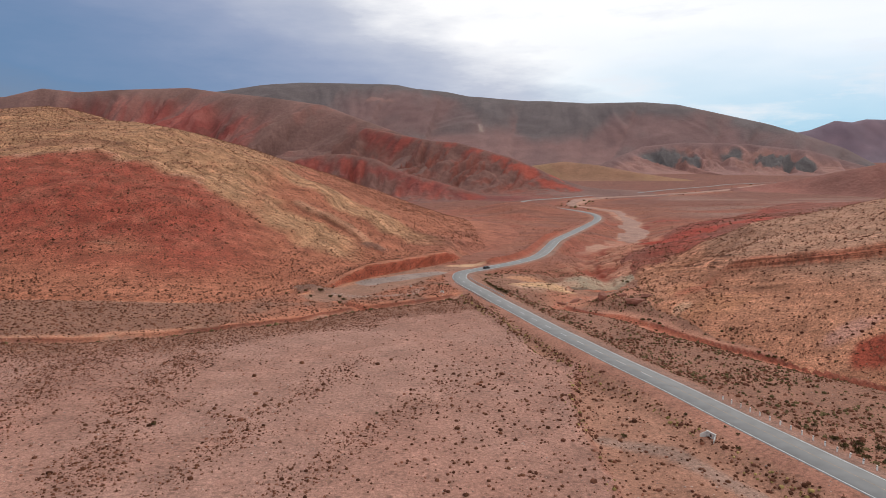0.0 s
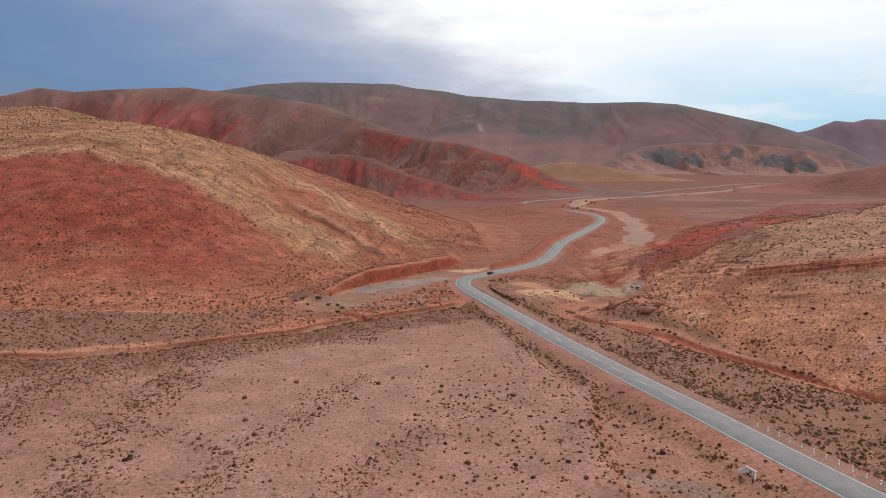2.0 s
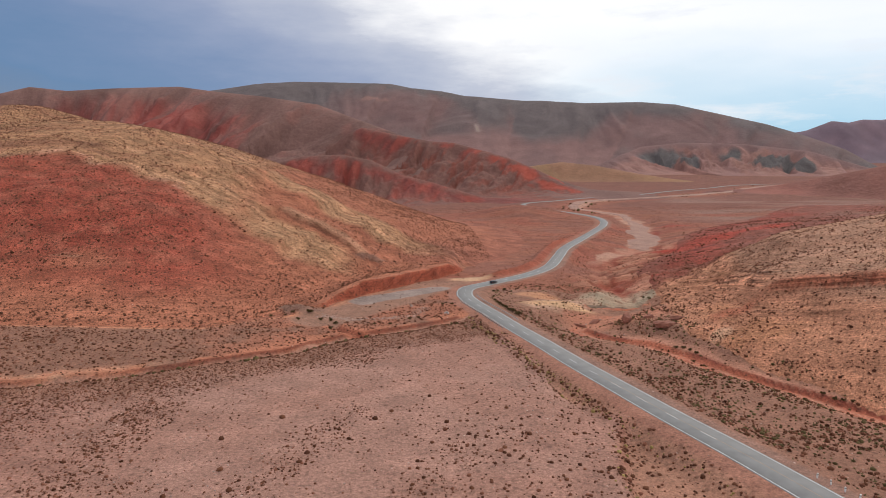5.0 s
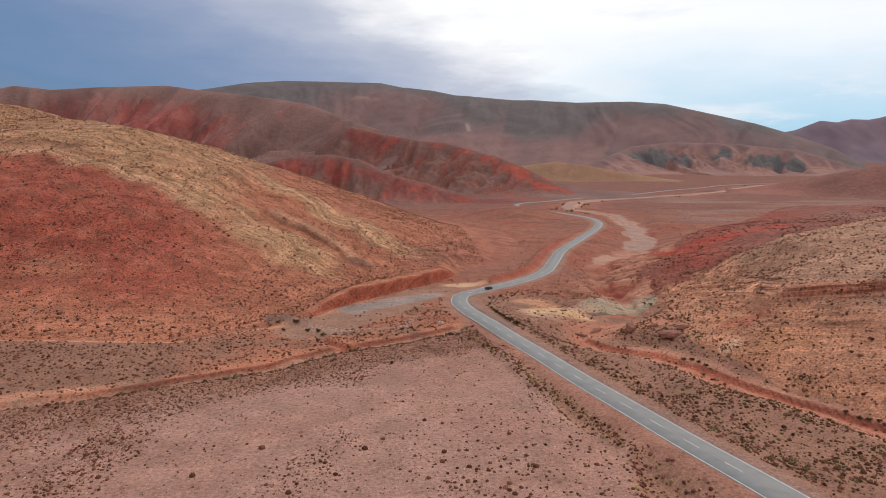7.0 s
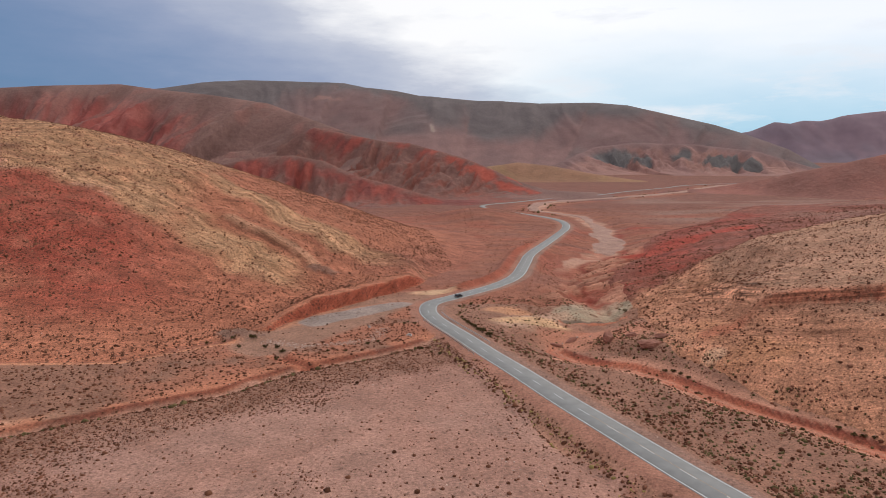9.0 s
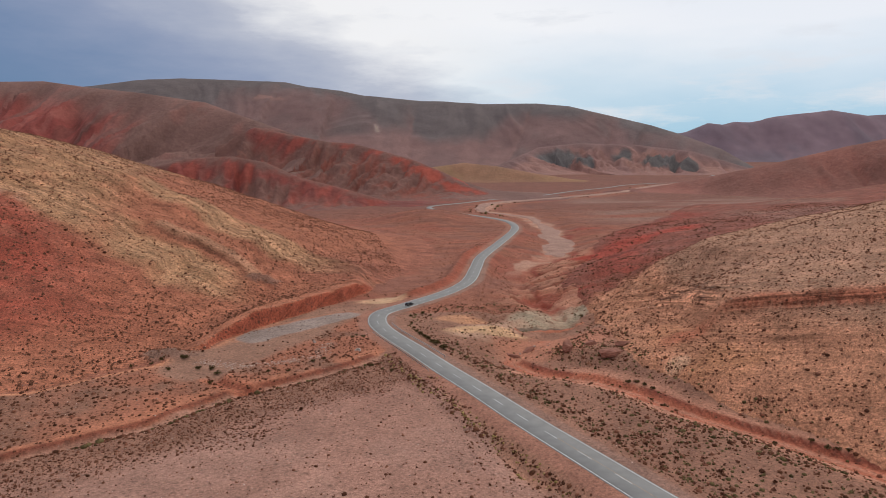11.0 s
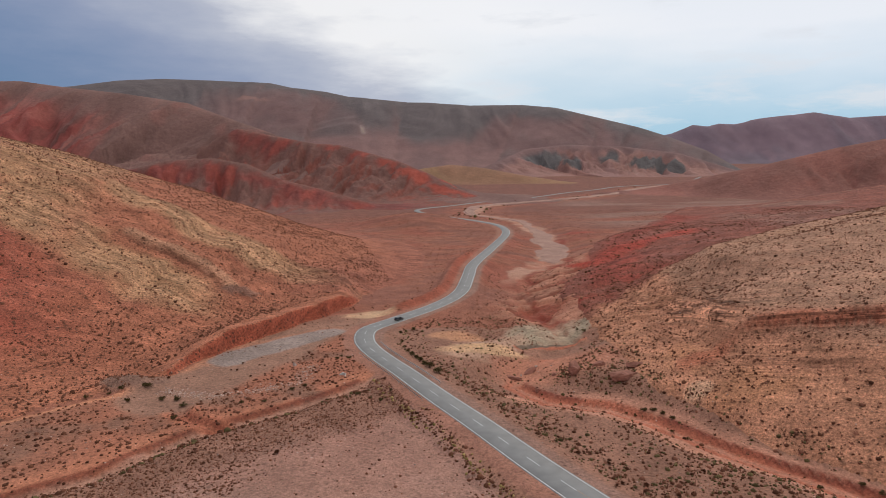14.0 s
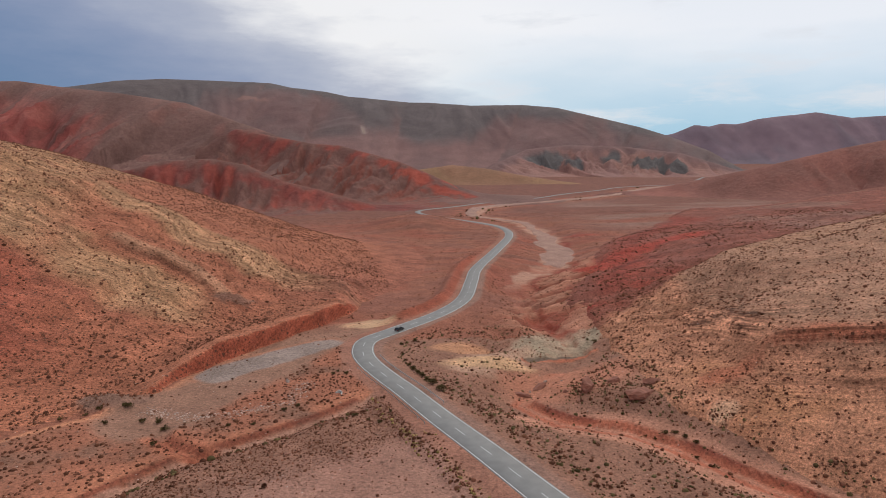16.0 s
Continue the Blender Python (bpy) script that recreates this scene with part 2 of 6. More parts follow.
ROAD = ((112, -80), (93, 0), (82, 50), (71.8, 95), (66.3, 119), (61.2, 143), (56.2, 163.5), (51.2, 186), (46.3, 207), (41.1, 231), (35.4, 253.5), (30.2, 275.5), (27, 287), (23.4, 303), (22.6, 316),
        (26, 330), (38.2, 342.6), (61.2, 366.4), (79, 394), (95.6, 438.8), (110, 478.6), (141, 542), (170, 602), (187, 640), (200, 681), (206, 720), (204, 755),
        (194, 800), (176, 860), (166, 910), (165, 955), (176, 984), (195, 1004), (233, 1033), (301, 1096), (413, 1175), (534, 1297), (666, 1410),
        (755, 1500), (860, 1560), (1027, 1630), (1375, 2035))
ROAD_LINE = smooth_line(ROAD, 3.0)
GULLY = ((-230, 178), (-127, 192), (-104, 193), (-83, 201), (-58, 216), (-40, 227), (-24, 245), (-4, 256), (12, 267), (22, 276))
TOE = ((-420, 262), (-173, 262), (-125, 259), (-78, 257), (-59, 272), (-40, 283), (-30, 305), (-12, 330), (10, 358), (24, 378), (36, 400), (45, 470), (40, 560))
WASH = ((170, 95), (146, 122), (129, 148), (118, 169), (113, 182), (108, 194), (103, 204), (97, 219), (91, 237), (84, 249), (70, 259), (64, 274), (74, 285), (88, 300), (104, 318), (107, 340),
        (110, 377), (117, 431), (136, 470), (176, 508), (204, 572), (226, 640), (244, 720), (252, 790), (225, 880), (272, 1015), (393, 1094), (544, 1193), (700, 1330), (830, 1480))
PAN = ((-36, 272), (-20, 292), (-4, 318), (12, 342), (20, 350))
SIDE_GULLY = ((-20, 248), (-26, 252), (-30, 258), (-31, 264), (-35, 269))
OLD_TRACK = ((66, 55), (60, 74), (54.3, 90.5), (50.7, 99), (47.1, 108), (43, 112), (37, 116))
FAN_EDGE = ((30, 60), (34, 110), (37, 139), (46, 166), (37, 184), (35, 205), (30, 245))


def valley(x, y):
    return np.interp(y, VALLEY_Y, VALLEY_Z)


def road_level(x, y):
    return valley(x, y) + 0.55


def ground_height(x, y):
    near = step(-y, -420, -250)
    z = valley(x, y) - 0.02 * np.clip(x, -150, 60) * near
    z = z + fbm(x, y, 60, 4, 3) * 1.1 * step(y, 120, 700) + fbm(x, y, 9, 3, 5) * 0.22 + fbm(x, y, 2.2, 2, 8) * 0.06
    d, s, side = along(x, y, GULLY)
    # the gully: a gentle bank on the fan's side, a cut red bank on the other
    wob = fbm(x, y, 14, 3, 21) * 2.5
    dd = np.where(side > 0, d * 1.3, d * 2.2) + wob
    z = z - 0.8 * (1 - step(dd, 1.0, 7.0)) * step(s, 0.0, 0.1)
    z = z - 0.6 * (1 - step(np.where(side > 0, d * 0.8, d) + fbm(x, y, 9, 2, 22) * 0.7, 1.3, 2.2)) * step(s, 0.25, 0.4)
    d, s, side = along(x, y, SIDE_GULLY)
    z = z - 1.5 * (1 - step(d + fbm(x, y, 5, 2, 23) * 0.8, 0.8, 2.6))
    # track under the foot of the hill
    d, s, side = along(x, y, TOE)
    z = z - 0.8 * (1 - step(d, 1.0, 5.0)) * (s < 0.55)
    # wash east of the road
    d, s, side = along(x, y, WASH)
    wide = 4 + 8 * step(y, 500, 900)
    z = z - 4.6 * (1 - step(d + fbm(x, y, 18, 3, 31) * 3.5, wide, wide + 16 + 16 * step(y, 300, 500))) * (1 - 0.9 * step(y, 640, 860))
    z = z - 1.3 * (1 - step(d + fbm(x, y, 8, 3, 32) * 1.2, np.where(side > 0, 2.4, 1.0), np.where(side > 0, 3.4, 7.0))) * (1 - step(y, 370, 470))
    # rills cut into the red ground between road and wash
    zone = step(x - 0.55 * (y - 330), 56, 76) * step(y, 285, 320) * (1 - step(y, 480, 560)) * (1 - step(d, 55, 85))
    down = d * 0.45 + fbm(x, y, 30, 2, 36) * 4
    z = z - 2.6 * zone * (1.1 - ribs(y * 0.9 - x * 0.25 + fbm(x, y, 30, 2, 34) * 7, down, 13, 37))
    z = z - 1.1 * zone * (1 - ribs(y - x * 0.3 + fbm(x, y, 12, 2, 35) * 3, down, 5, 38)) + 0.5 * zone * fbm(x, y, 3.5, 2, 40)
    # a broad rise inside the far curve of the road
    z = z + 10.5 * np.exp(-(((x - 128) / 50) ** 2 + ((y - 775) / 62) ** 2) ** 1.3)
    # the fan ends in a low bank towards the road
    d, s, side = along(x, y, FAN_EDGE)
    z = z - 1.0 * step(np.where(side > 0, d, -d) + fbm(x, y, 6, 2, 33) * 0.8, -0.6, 0.9) * (1 - step(d, 4, 16)) * step(s, 0, 0.1)
    # gravel pan beside the bend
    d, s, side = along(x, y, PAN)
    flat = 1 - step(d, 9, 15)
    z = z * (1 - flat) + (valley(x, y) + 0.1 + fbm(x, y, 5, 3, 9) * 0.08) * flat
    # road bench
    d, s, side = by_road(x, y)
    bench = 1 - step(d, 6.0, 13.0)
    z = z * (1 - bench) + (road_level(x, y) - 0.12) * bench
    bank = np.exp(-(((d - 11.5) / 3.2) ** 2)) * (side < 0) * step(y, 348, 368) * (1 - step(y, 500, 560))
    z = z + bank * (3.0 + fbm(x, y, 12, 3, 39))
    ditch = np.exp(-(((d - 14) / 2.2) ** 2)) * (side < 0) * (y < 270)
    # a low heap of grey-brown spoil west of the pan
    z = z + 2.6 * np.exp(-(((x + 48) / 7.5) ** 2 + ((y - 284 + 0.15 * (x + 48)) / 4.0) ** 2))
    return z - 0.9 * ditch


# ---- hills as heights above the ground; negative where they end


def ridge_form(x, y, crest, near_w, far_w, power=1.2, gully=0.0, size=60.0, seed=1, taper=0.6):
    """A ridge along a crest of (x, y, z): its height above the ground, with ribs running down its flanks."""
    line = np.array(crest, float)
    d, s, side = along(x, y, crest)
    arc = np.r_[0, np.cumsum(np.hypot(*np.diff(line[:, :2], axis=0).T))]
    top = np.interp(s * arc[-1], arc, line[:, 2]) - ground_base(x, y)
    full = (line[:, 2] - ground_base(line[:, 0], line[:, 1])).max()
    w = np.where(side > 0, near_w, far_w) * np.clip(top / full, 0.12, 1) ** taper
    u = s * arc[-1]
    q = np.clip((np.hypot(d, 0.07 * w) - 0.07 * w) / (0.93 * w), 0, 1)
    form = 0.5 + 0.5 * np.cos(np.pi * q**power)
    warp = fbm(x, y, size * 2, 2, seed + 7) * size * 0.7
    cut = gully * (1.25 - ribs(u + warp, d * 0.18, size, seed)) * np.sin(np.pi * np.clip(q * 1.02, 0, 1)) ** 0.8
    cut = cut + 0.4 * gully * (1 - ribs(u + warp * 1.4, d * 0.12, size * 0.35, seed + 5)) * np.sin(np.pi * q)
    cut = cut + 0.25 * gully * (1 - ribs(u + warp * 1.8, d * 0.3, size * 0.13, seed + 6)) * np.sin(np.pi * q)
    lump = fbm(x, y, size * 1.6, 4, seed + 11) * 0.10
    return np.maximum(top, 0.5) * (form * (1 - 0.40 * cut) + lump * np.sin(np.pi * q)) - np.maximum(d - w, 0) * 0.3 - 0.3


def ground_base(x, y):
    return valley(x, y)


OUTCROP = ((-80, 420), (-69, 413), (-55, 407.5), (-43, 400.5), (-33, 391), (-26, 382))
HILL_CREST = ((-640, 640, 96), (-420, 620, 90), (-330, 585, 93), (-300, 570, 92), (-270, 555, 82), (-240, 540, 80), (-190, 512, 74), (-155, 495, 62), (-115, 480, 48), (-72, 462, 32.5),
              (-32, 445, 16), (6, 425, 1), (34, 405, -10))
HILL_FOOT = TOE[:-2] + ((56, 427), (74, 465), (88, 520), (92, 600), (40, 720), (-120, 780), (-400, 800), (-700, 820))


def curve(v, xs, ys):
    """A smooth line through few heights."""
    g = np.linspace(xs[0], xs[-1], 400)
    k = np.interp(g, xs, ys)
    for _ in range(2):
        k[5:-5] = np.convolve(k, np.ones(11) / 11, mode="valid")
    return np.interp(v, g, k)


def crest_level(x, y, crest, soft=9.0):
    """The crest's height nearest to a place, without jumps where two stretches are equally near."""
    dist, level = [], []
    for a, c in zip(np.array(crest[:-1], float), np.array(crest[1:], float)):
        d = c - a
        s = np.clip(((x - a[0]) * d[0] + (y - a[1]) * d[1]) / (d[0] ** 2 + d[1] ** 2), 0, 1)
        dist.append(np.hypot(x - a[0] - s * d[0], y - a[1] - s * d[1]))
        level.append(a[2] + s * d[2])
    dist, level = np.array(dist), np.array(level)
    w = np.exp(-(dist - dist.min(0)) / soft)
    return (w * level).sum(0) / w.sum(0)


def west_form(x, y):
    d, s, side = along(x, y, HILL_CREST)
    toe, ts, tside = along(x, y, HILL_FOOT)
    inside = np.where(tside < 0, toe, -toe)
    return d, s, inside, ts, np.clip(inside / np.maximum(inside + d, 1), 0, 1)


def hill_west(x, y):
    d, s, inside, ts, q = west_form(x, y)
    top = np.maximum(crest_level(x, y, HILL_CREST) - valley(x, y), 0.5)
    form = curve(q, (0, 0.15, 0.3, 0.4, 0.5, 0.7, 0.88, 1), (0, 0.13, 0.36, 0.54, 0.68, 0.85, 0.95, 1))
    h = top * form + (fbm(x, y, 45, 4, 41) * 1.6 + fbm(x, y, 16, 3, 42) * 0.7) * form + fbm(x, y, 6, 3, 43) * 0.22 * step(inside, 0, 15)
    # shallow rills down the slope
    h = h - 1.1 * (1 - ribs(0.9 * x - 0.43 * y + fbm(x, y, 60, 2, 46) * 14, (0.43 * x + 0.9 * y) * 0.15, 22, 47)) * np.sin(np.pi * q)
    # cut bank above the gravel pan
    cut = step(x, -46, -24) * (1 - step(x, 18, 32)) * (y > 290) * (y < 420)
    h = h + cut * (6.0 + fbm(x, y, 7, 2, 48)) * step(inside + fbm(x, y, 10, 3, 49) * 1.5, 0.6, 2.6) * (1 - step(inside, 3, 30))
    # a long outcrop of harder rock
    od, os_, oside = along(x, y, OUTCROP)
    od = od + fbm(x, y, 7, 3, 50) * 1.8
    h = h + 2.8 * np.where(oside > 0, 1 - step(od, 1.8, 4.2), 1 - step(od, 3, 15)) * np.sin(np.pi * np.clip(os_, 0.03, 0.97)) ** 0.5
    # ledges of harder rock across the slope
    h = h + 0.2 * step(np.sin(h * 0.40 + fbm(x, y, 70, 2, 44) * 2.5), 0.72, 0.9) * step(h, 12, 25)
    return np.where(inside > 0, h, inside * 0.3) - 0.06


EAST_EDGE = ((158, 60), (137, 130), (121, 175), (111, 205), (105, 228), (99, 250), (104, 275), (112, 305), (118, 335), (130, 365), (170, 430), (250, 520))


def east_in(x, y):
    d, s, side = along(x, y, EAST_EDGE)
    return np.where(side > 0, d, -d) + fbm(x, y, 30, 4, 51) * 4


def east_bed(x, y, z):
    """The level in the pile of beds, which dip away up the valley."""
    return z - 0.12 * (x - 130) + 0.20 * (y - 230) + fbm(x, y, 45, 3, 54) * 1.2 + fbm(x, y, 9, 2, 55) * 0.35


def treads(v, thick, a=0.30, b=0.62):
    """How far a staircase of that step stands above or below the even slope v."""
    f = v / thick - np.floor(v / thick)
    return (step(f, a, b) - f) * thick


def hill_east(x, y):
    u = east_in(x, y)
    rise = curve(u, (-20, 0, 8, 16, 22, 28, 34, 46, 64, 80, 140, 300, 700), (-3, 0, 2.8, 6.0, 10.5, 16, 19.5, 23, 28.5, 31, 44, 70, 105))
    far_side = 1 - step(u, 42, 62)
    rise = rise * (1 - 0.30 * step(y, 255, 320) * step(u, 0, 15) * far_side - 0.13 * step(y, 315, 350) * (1 - far_side))
    back = step(y - (348 + 0.22 * (x - 125)), 0, 60)
    h = rise * (1 - 0.80 * back) + fbm(x, y, 30, 4, 52) * 1.0 * step(u, 0, 20) + fbm(x, y, 5, 3, 53) * 0.2 * step(u, 0, 8)
    h = h - 1.0 * (1 - ribs(y + fbm(x, y, 50, 2, 56) * 12, u * 0.2, 30, 57)) * step(u, 4, 30)
    # a swale between the low front shoulder and the main slope
    h = h - 2.4 * np.exp(-(((u - 20 - 0.10 * (y - 240)) / 5.0) ** 2)) * step(y, 236, 252) * (1 - step(y, 275, 300))
    # beds of harder rock stand out as ledges
    bed = east_bed(x, y, h + ground_height_low(y))
    broken = 0.35 + 0.65 * step(fbm(x, y, 22, 3, 58), -0.25, 0.2)
    strong = np.maximum(step(bed, 11.5, 13) * (1 - step(bed, 18.5, 21)) * step(y, 256, 270), step(bed, 2, 3.5) * (1 - step(bed, 8, 10)) * 0.5 * (1 - step(y, 238, 254)))
    h = h + (0.10 + 0.85 * strong * broken) * treads(bed, 1.9) * step(u, 8, 18) * (1 - 0.55 * step(u, 62, 100))
    # the red bed breaks off in a low wall
    wall_at = bed + fbm(x, y, 8, 3, 59) * 1.2
    h = h + 4.2 * (step(wall_at, 12.4, 14.2) - step(wall_at, 15, 24)) * step(u, 12, 22) * (1 - step(y + fbm(x, y, 12, 2, 60) * 6, 243, 256)) * (0.6 + 0.4 * broken)
    return np.where(u > 0, h, u * 0.3) - 0.1


def ground_height_low(y):
    return np.interp(y, VALLEY_Y, VALLEY_Z)


RED_EDGE = ((700, 350), (420, 368), (160, 374), (128, 380), (142, 406), (165, 440), (192, 480), (215, 530), (260, 590), (330, 660), (420, 760))


def hill_red(x, y):
    d, s, side = along(x, y, RED_EDGE)
    u = np.where((side > 0) & (x > 128), d, -d) + fbm(x, y, 40, 3, 61) * 6
    rise = curve(u, (-20, 0, 25, 60, 140, 300, 600), (-3, 0, 6, 11, 19, 27, 34))
    h = rise * (1 - 0.85 * step(y - 0.5 * (x - 200), 520, 680)) + fbm(x, y, 40, 4, 62) * 1.4 * step(u, 0, 30) - 2.0 * (1 - ribs(y + fbm(x, y, 60, 2, 66) * 16, u * 0.3, 34, 67)) * step(u, 4, 40)
    return np.where((u > 0) & (y > 330), h, -np.abs(u) * 0.3) - 0.1


BROWN_CREST = ((-2300, 2050, 190), (-1622, 2000, 196), (-1219, 2000, 205), (-1111, 2000, 230), (-1007, 2000, 219), (-891, 2000, 226), (-684, 2000, 233), (-548, 1900, 211),
               (-400, 1810, 192), (-241, 1720, 166), (-120, 1620, 121), (-20, 1510, 84), (60, 1440, 62), (133, 1390, 40), (230, 1310, 14), (330, 1230, -20))
RED_CREST = ((-520, 1240, 24), (-341, 1180, 30), (-231, 1120, 30), (-183, 1120, 43), (-116, 1110, 46), (-66, 1095, 37), (-17, 1080, 14), (33, 1065, 2), (82, 1050, -12), (124, 1040, -24))
RED_CREST_2 = ((-110, 1500, 102), (-19, 1440, 82), (42, 1400, 70), (90, 1370, 67), (132, 1340, 55), (192, 1300, 38), (250, 1260, 13), (284, 1220, -9), (335, 1170, -30))
YELLOW_CREST = ((200, 1900, -34), (281, 1900, -18), (348, 1900, 0), (449, 1900, 13), (536, 1850, 4), (636, 1800, -16), (731, 1750, -31))
EAST_CREST = ((640, 1290, -32), (720, 1250, -16), (801, 1200, 6), (888, 1150, 30), (1006, 1100, 63), (1064, 1050, 80), (1170, 1000, 108), (1500, 850, 150))
FOOT_CREST = ((560, 2350, -40), (660, 2320, -19), (906, 2500, 57), (1076, 2500, 73), (1300, 2450, 67), (1494, 2350, 41), (1681, 2250, -24))
MAIN_CREST = ((-2600, 3500, 230), (-1669, 3400, 253), (-1242, 3400, 310), (-984, 3400, 339), (-783, 3400, 368), (-581, 3400, 383), (-89, 3400, 374), (27, 3350, 347), (172, 3350, 334),
              (284, 3300, 308), (573, 3300, 286), (650, 3250, 283), (866, 3200, 269), (1114, 3100, 269), (1240, 3000, 252), (1437, 2900, 198), (1568, 2800, 157),
              (1653, 2700, 116), (1800, 2600, 49), (1895, 2500, -30))
FAR_CREST = ((1500, 4350, 80), (2317, 4300, 104), (2706, 4300, 163), (2885, 4300, 230), (3004, 4300, 218), (3099, 4300, 240), (3245, 4300, 237), (3397, 4250, 279), (3848, 4200, 328),
             (4162, 4200, 290), (4522, 4200, 312), (5253, 4200, 361))

# ---------------------------------------------------------------- meshes


def sheet(name, xs, ys, height, colour, material, keep=None):
    """A height field on a grid of lines xs by ys, with the geology's colour on its points."""
    X, Y = np.meshgrid(xs, ys)
    Z = height(X, Y)
    n, m = X.shape
    idx = np.arange(n * m).reshape(n, m)
    quads = np.stack([idx[:-1, :-1], idx[:-1, 1:], idx[1:, 1:], idx[1:, :-1]], -1).reshape(-1, 4)
    if keep is not None:
        K = keep(X, Y, Z).ravel()
        quads = quads[K[quads].any(1)]
    used = np.unique(quads)
    remap = np.zeros(n * m, np.int64)
    remap[used] = np.arange(len(used))
    quads = remap[quads]
    co = np.stack([X, Y, Z], -1).reshape(-1, 3)[used]
    me = bpy.data.meshes.new(name)
    me.vertices.add(len(co))
    me.vertices.foreach_set("co", co.astype(np.float32).ravel())
    me.loops.add(quads.size)
    me.loops.foreach_set("vertex_index", quads.astype(np.int32).ravel())
    me.polygons.add(len(quads))
    me.polygons.foreach_set("loop_start", np.arange(0, quads.size, 4, dtype=np.int32))
    me.polygons.foreach_set("use_smooth", np.ones(len(quads), bool))
    me.update(calc_edges=True)
    col = np.ones((len(co), 4), np.float32)
    gx, gy = np.gradient(Z, axis=1) / np.gradient(X, axis=1), np.gradient(Z, axis=0) / np.gradient(Y, axis=0)
    c = colour(X, Y, Z, np.hypot(gx, gy))
    if c.shape[-1] == 4:
        strength, c = c[..., 3], c[..., :3]
    else:
        strength = np.zeros(X.shape)
    col[:, 3] = np.clip(strength, 0, 1).ravel()[used]
    c = c * np.array((1.16, 1.0, 0.885))
    col[:, :3] = np.clip(c, 0.01, 0.9).reshape(-1, 3)[used]
    att = me.color_attributes.new("geology", "FLOAT_COLOR", "POINT")
    att.data.foreach_set("color", col.ravel())
    me.materials.append(material)
    return new(name, me)


def lines(fine_a, fine_b, fine, lo, hi, grow=1.06, most=60.0):
    """Grid lines: fine between a and b, widening outwards to lo and hi."""
    mid = list(np.arange(fine_a, fine_b + fine, fine))
    right, left, w = [], [], fine
    while (right[-1] if right else mid[-1]) < hi:
        w = min(w * grow, most)
        right.append((right[-1] if right else mid[-1]) + w)
    w = fine
    while (left[-1] if left else mid[0]) > lo:
        w = min(w * grow, most)
        left.append((left[-1] if left else mid[0]) - w)
    return np.array(left[::-1] + mid + right)


def blend(c, colour, w):
    return c * (1 - w[..., None]) + np.array(colour) * w[..., None]


PINK, TAN, RED = (0.305, 0.182, 0.150), (0.345, 0.205, 0.12), (0.275, 0.073, 0.050)
SCRUB, BROWN, GRAVEL, CREAM = (0.228, 0.127, 0.094), (0.26, 0.115, 0.08), (0.26, 0.222, 0.212), (0.50, 0.36, 0.24)


def spot(x, y, cx, cy, rx, ry, n, wob=0.3, soft=0.35):
    return 1 - step(np.hypot((x - cx) / rx, (y - cy) / ry) + n * wob, 1 - soft, 1.0)


CRIMSON = ((184, 472), (200, 484), (253, 517), (300, 536))
GREY_PAN = ((-22, 304), (-6, 318), (11, 331))


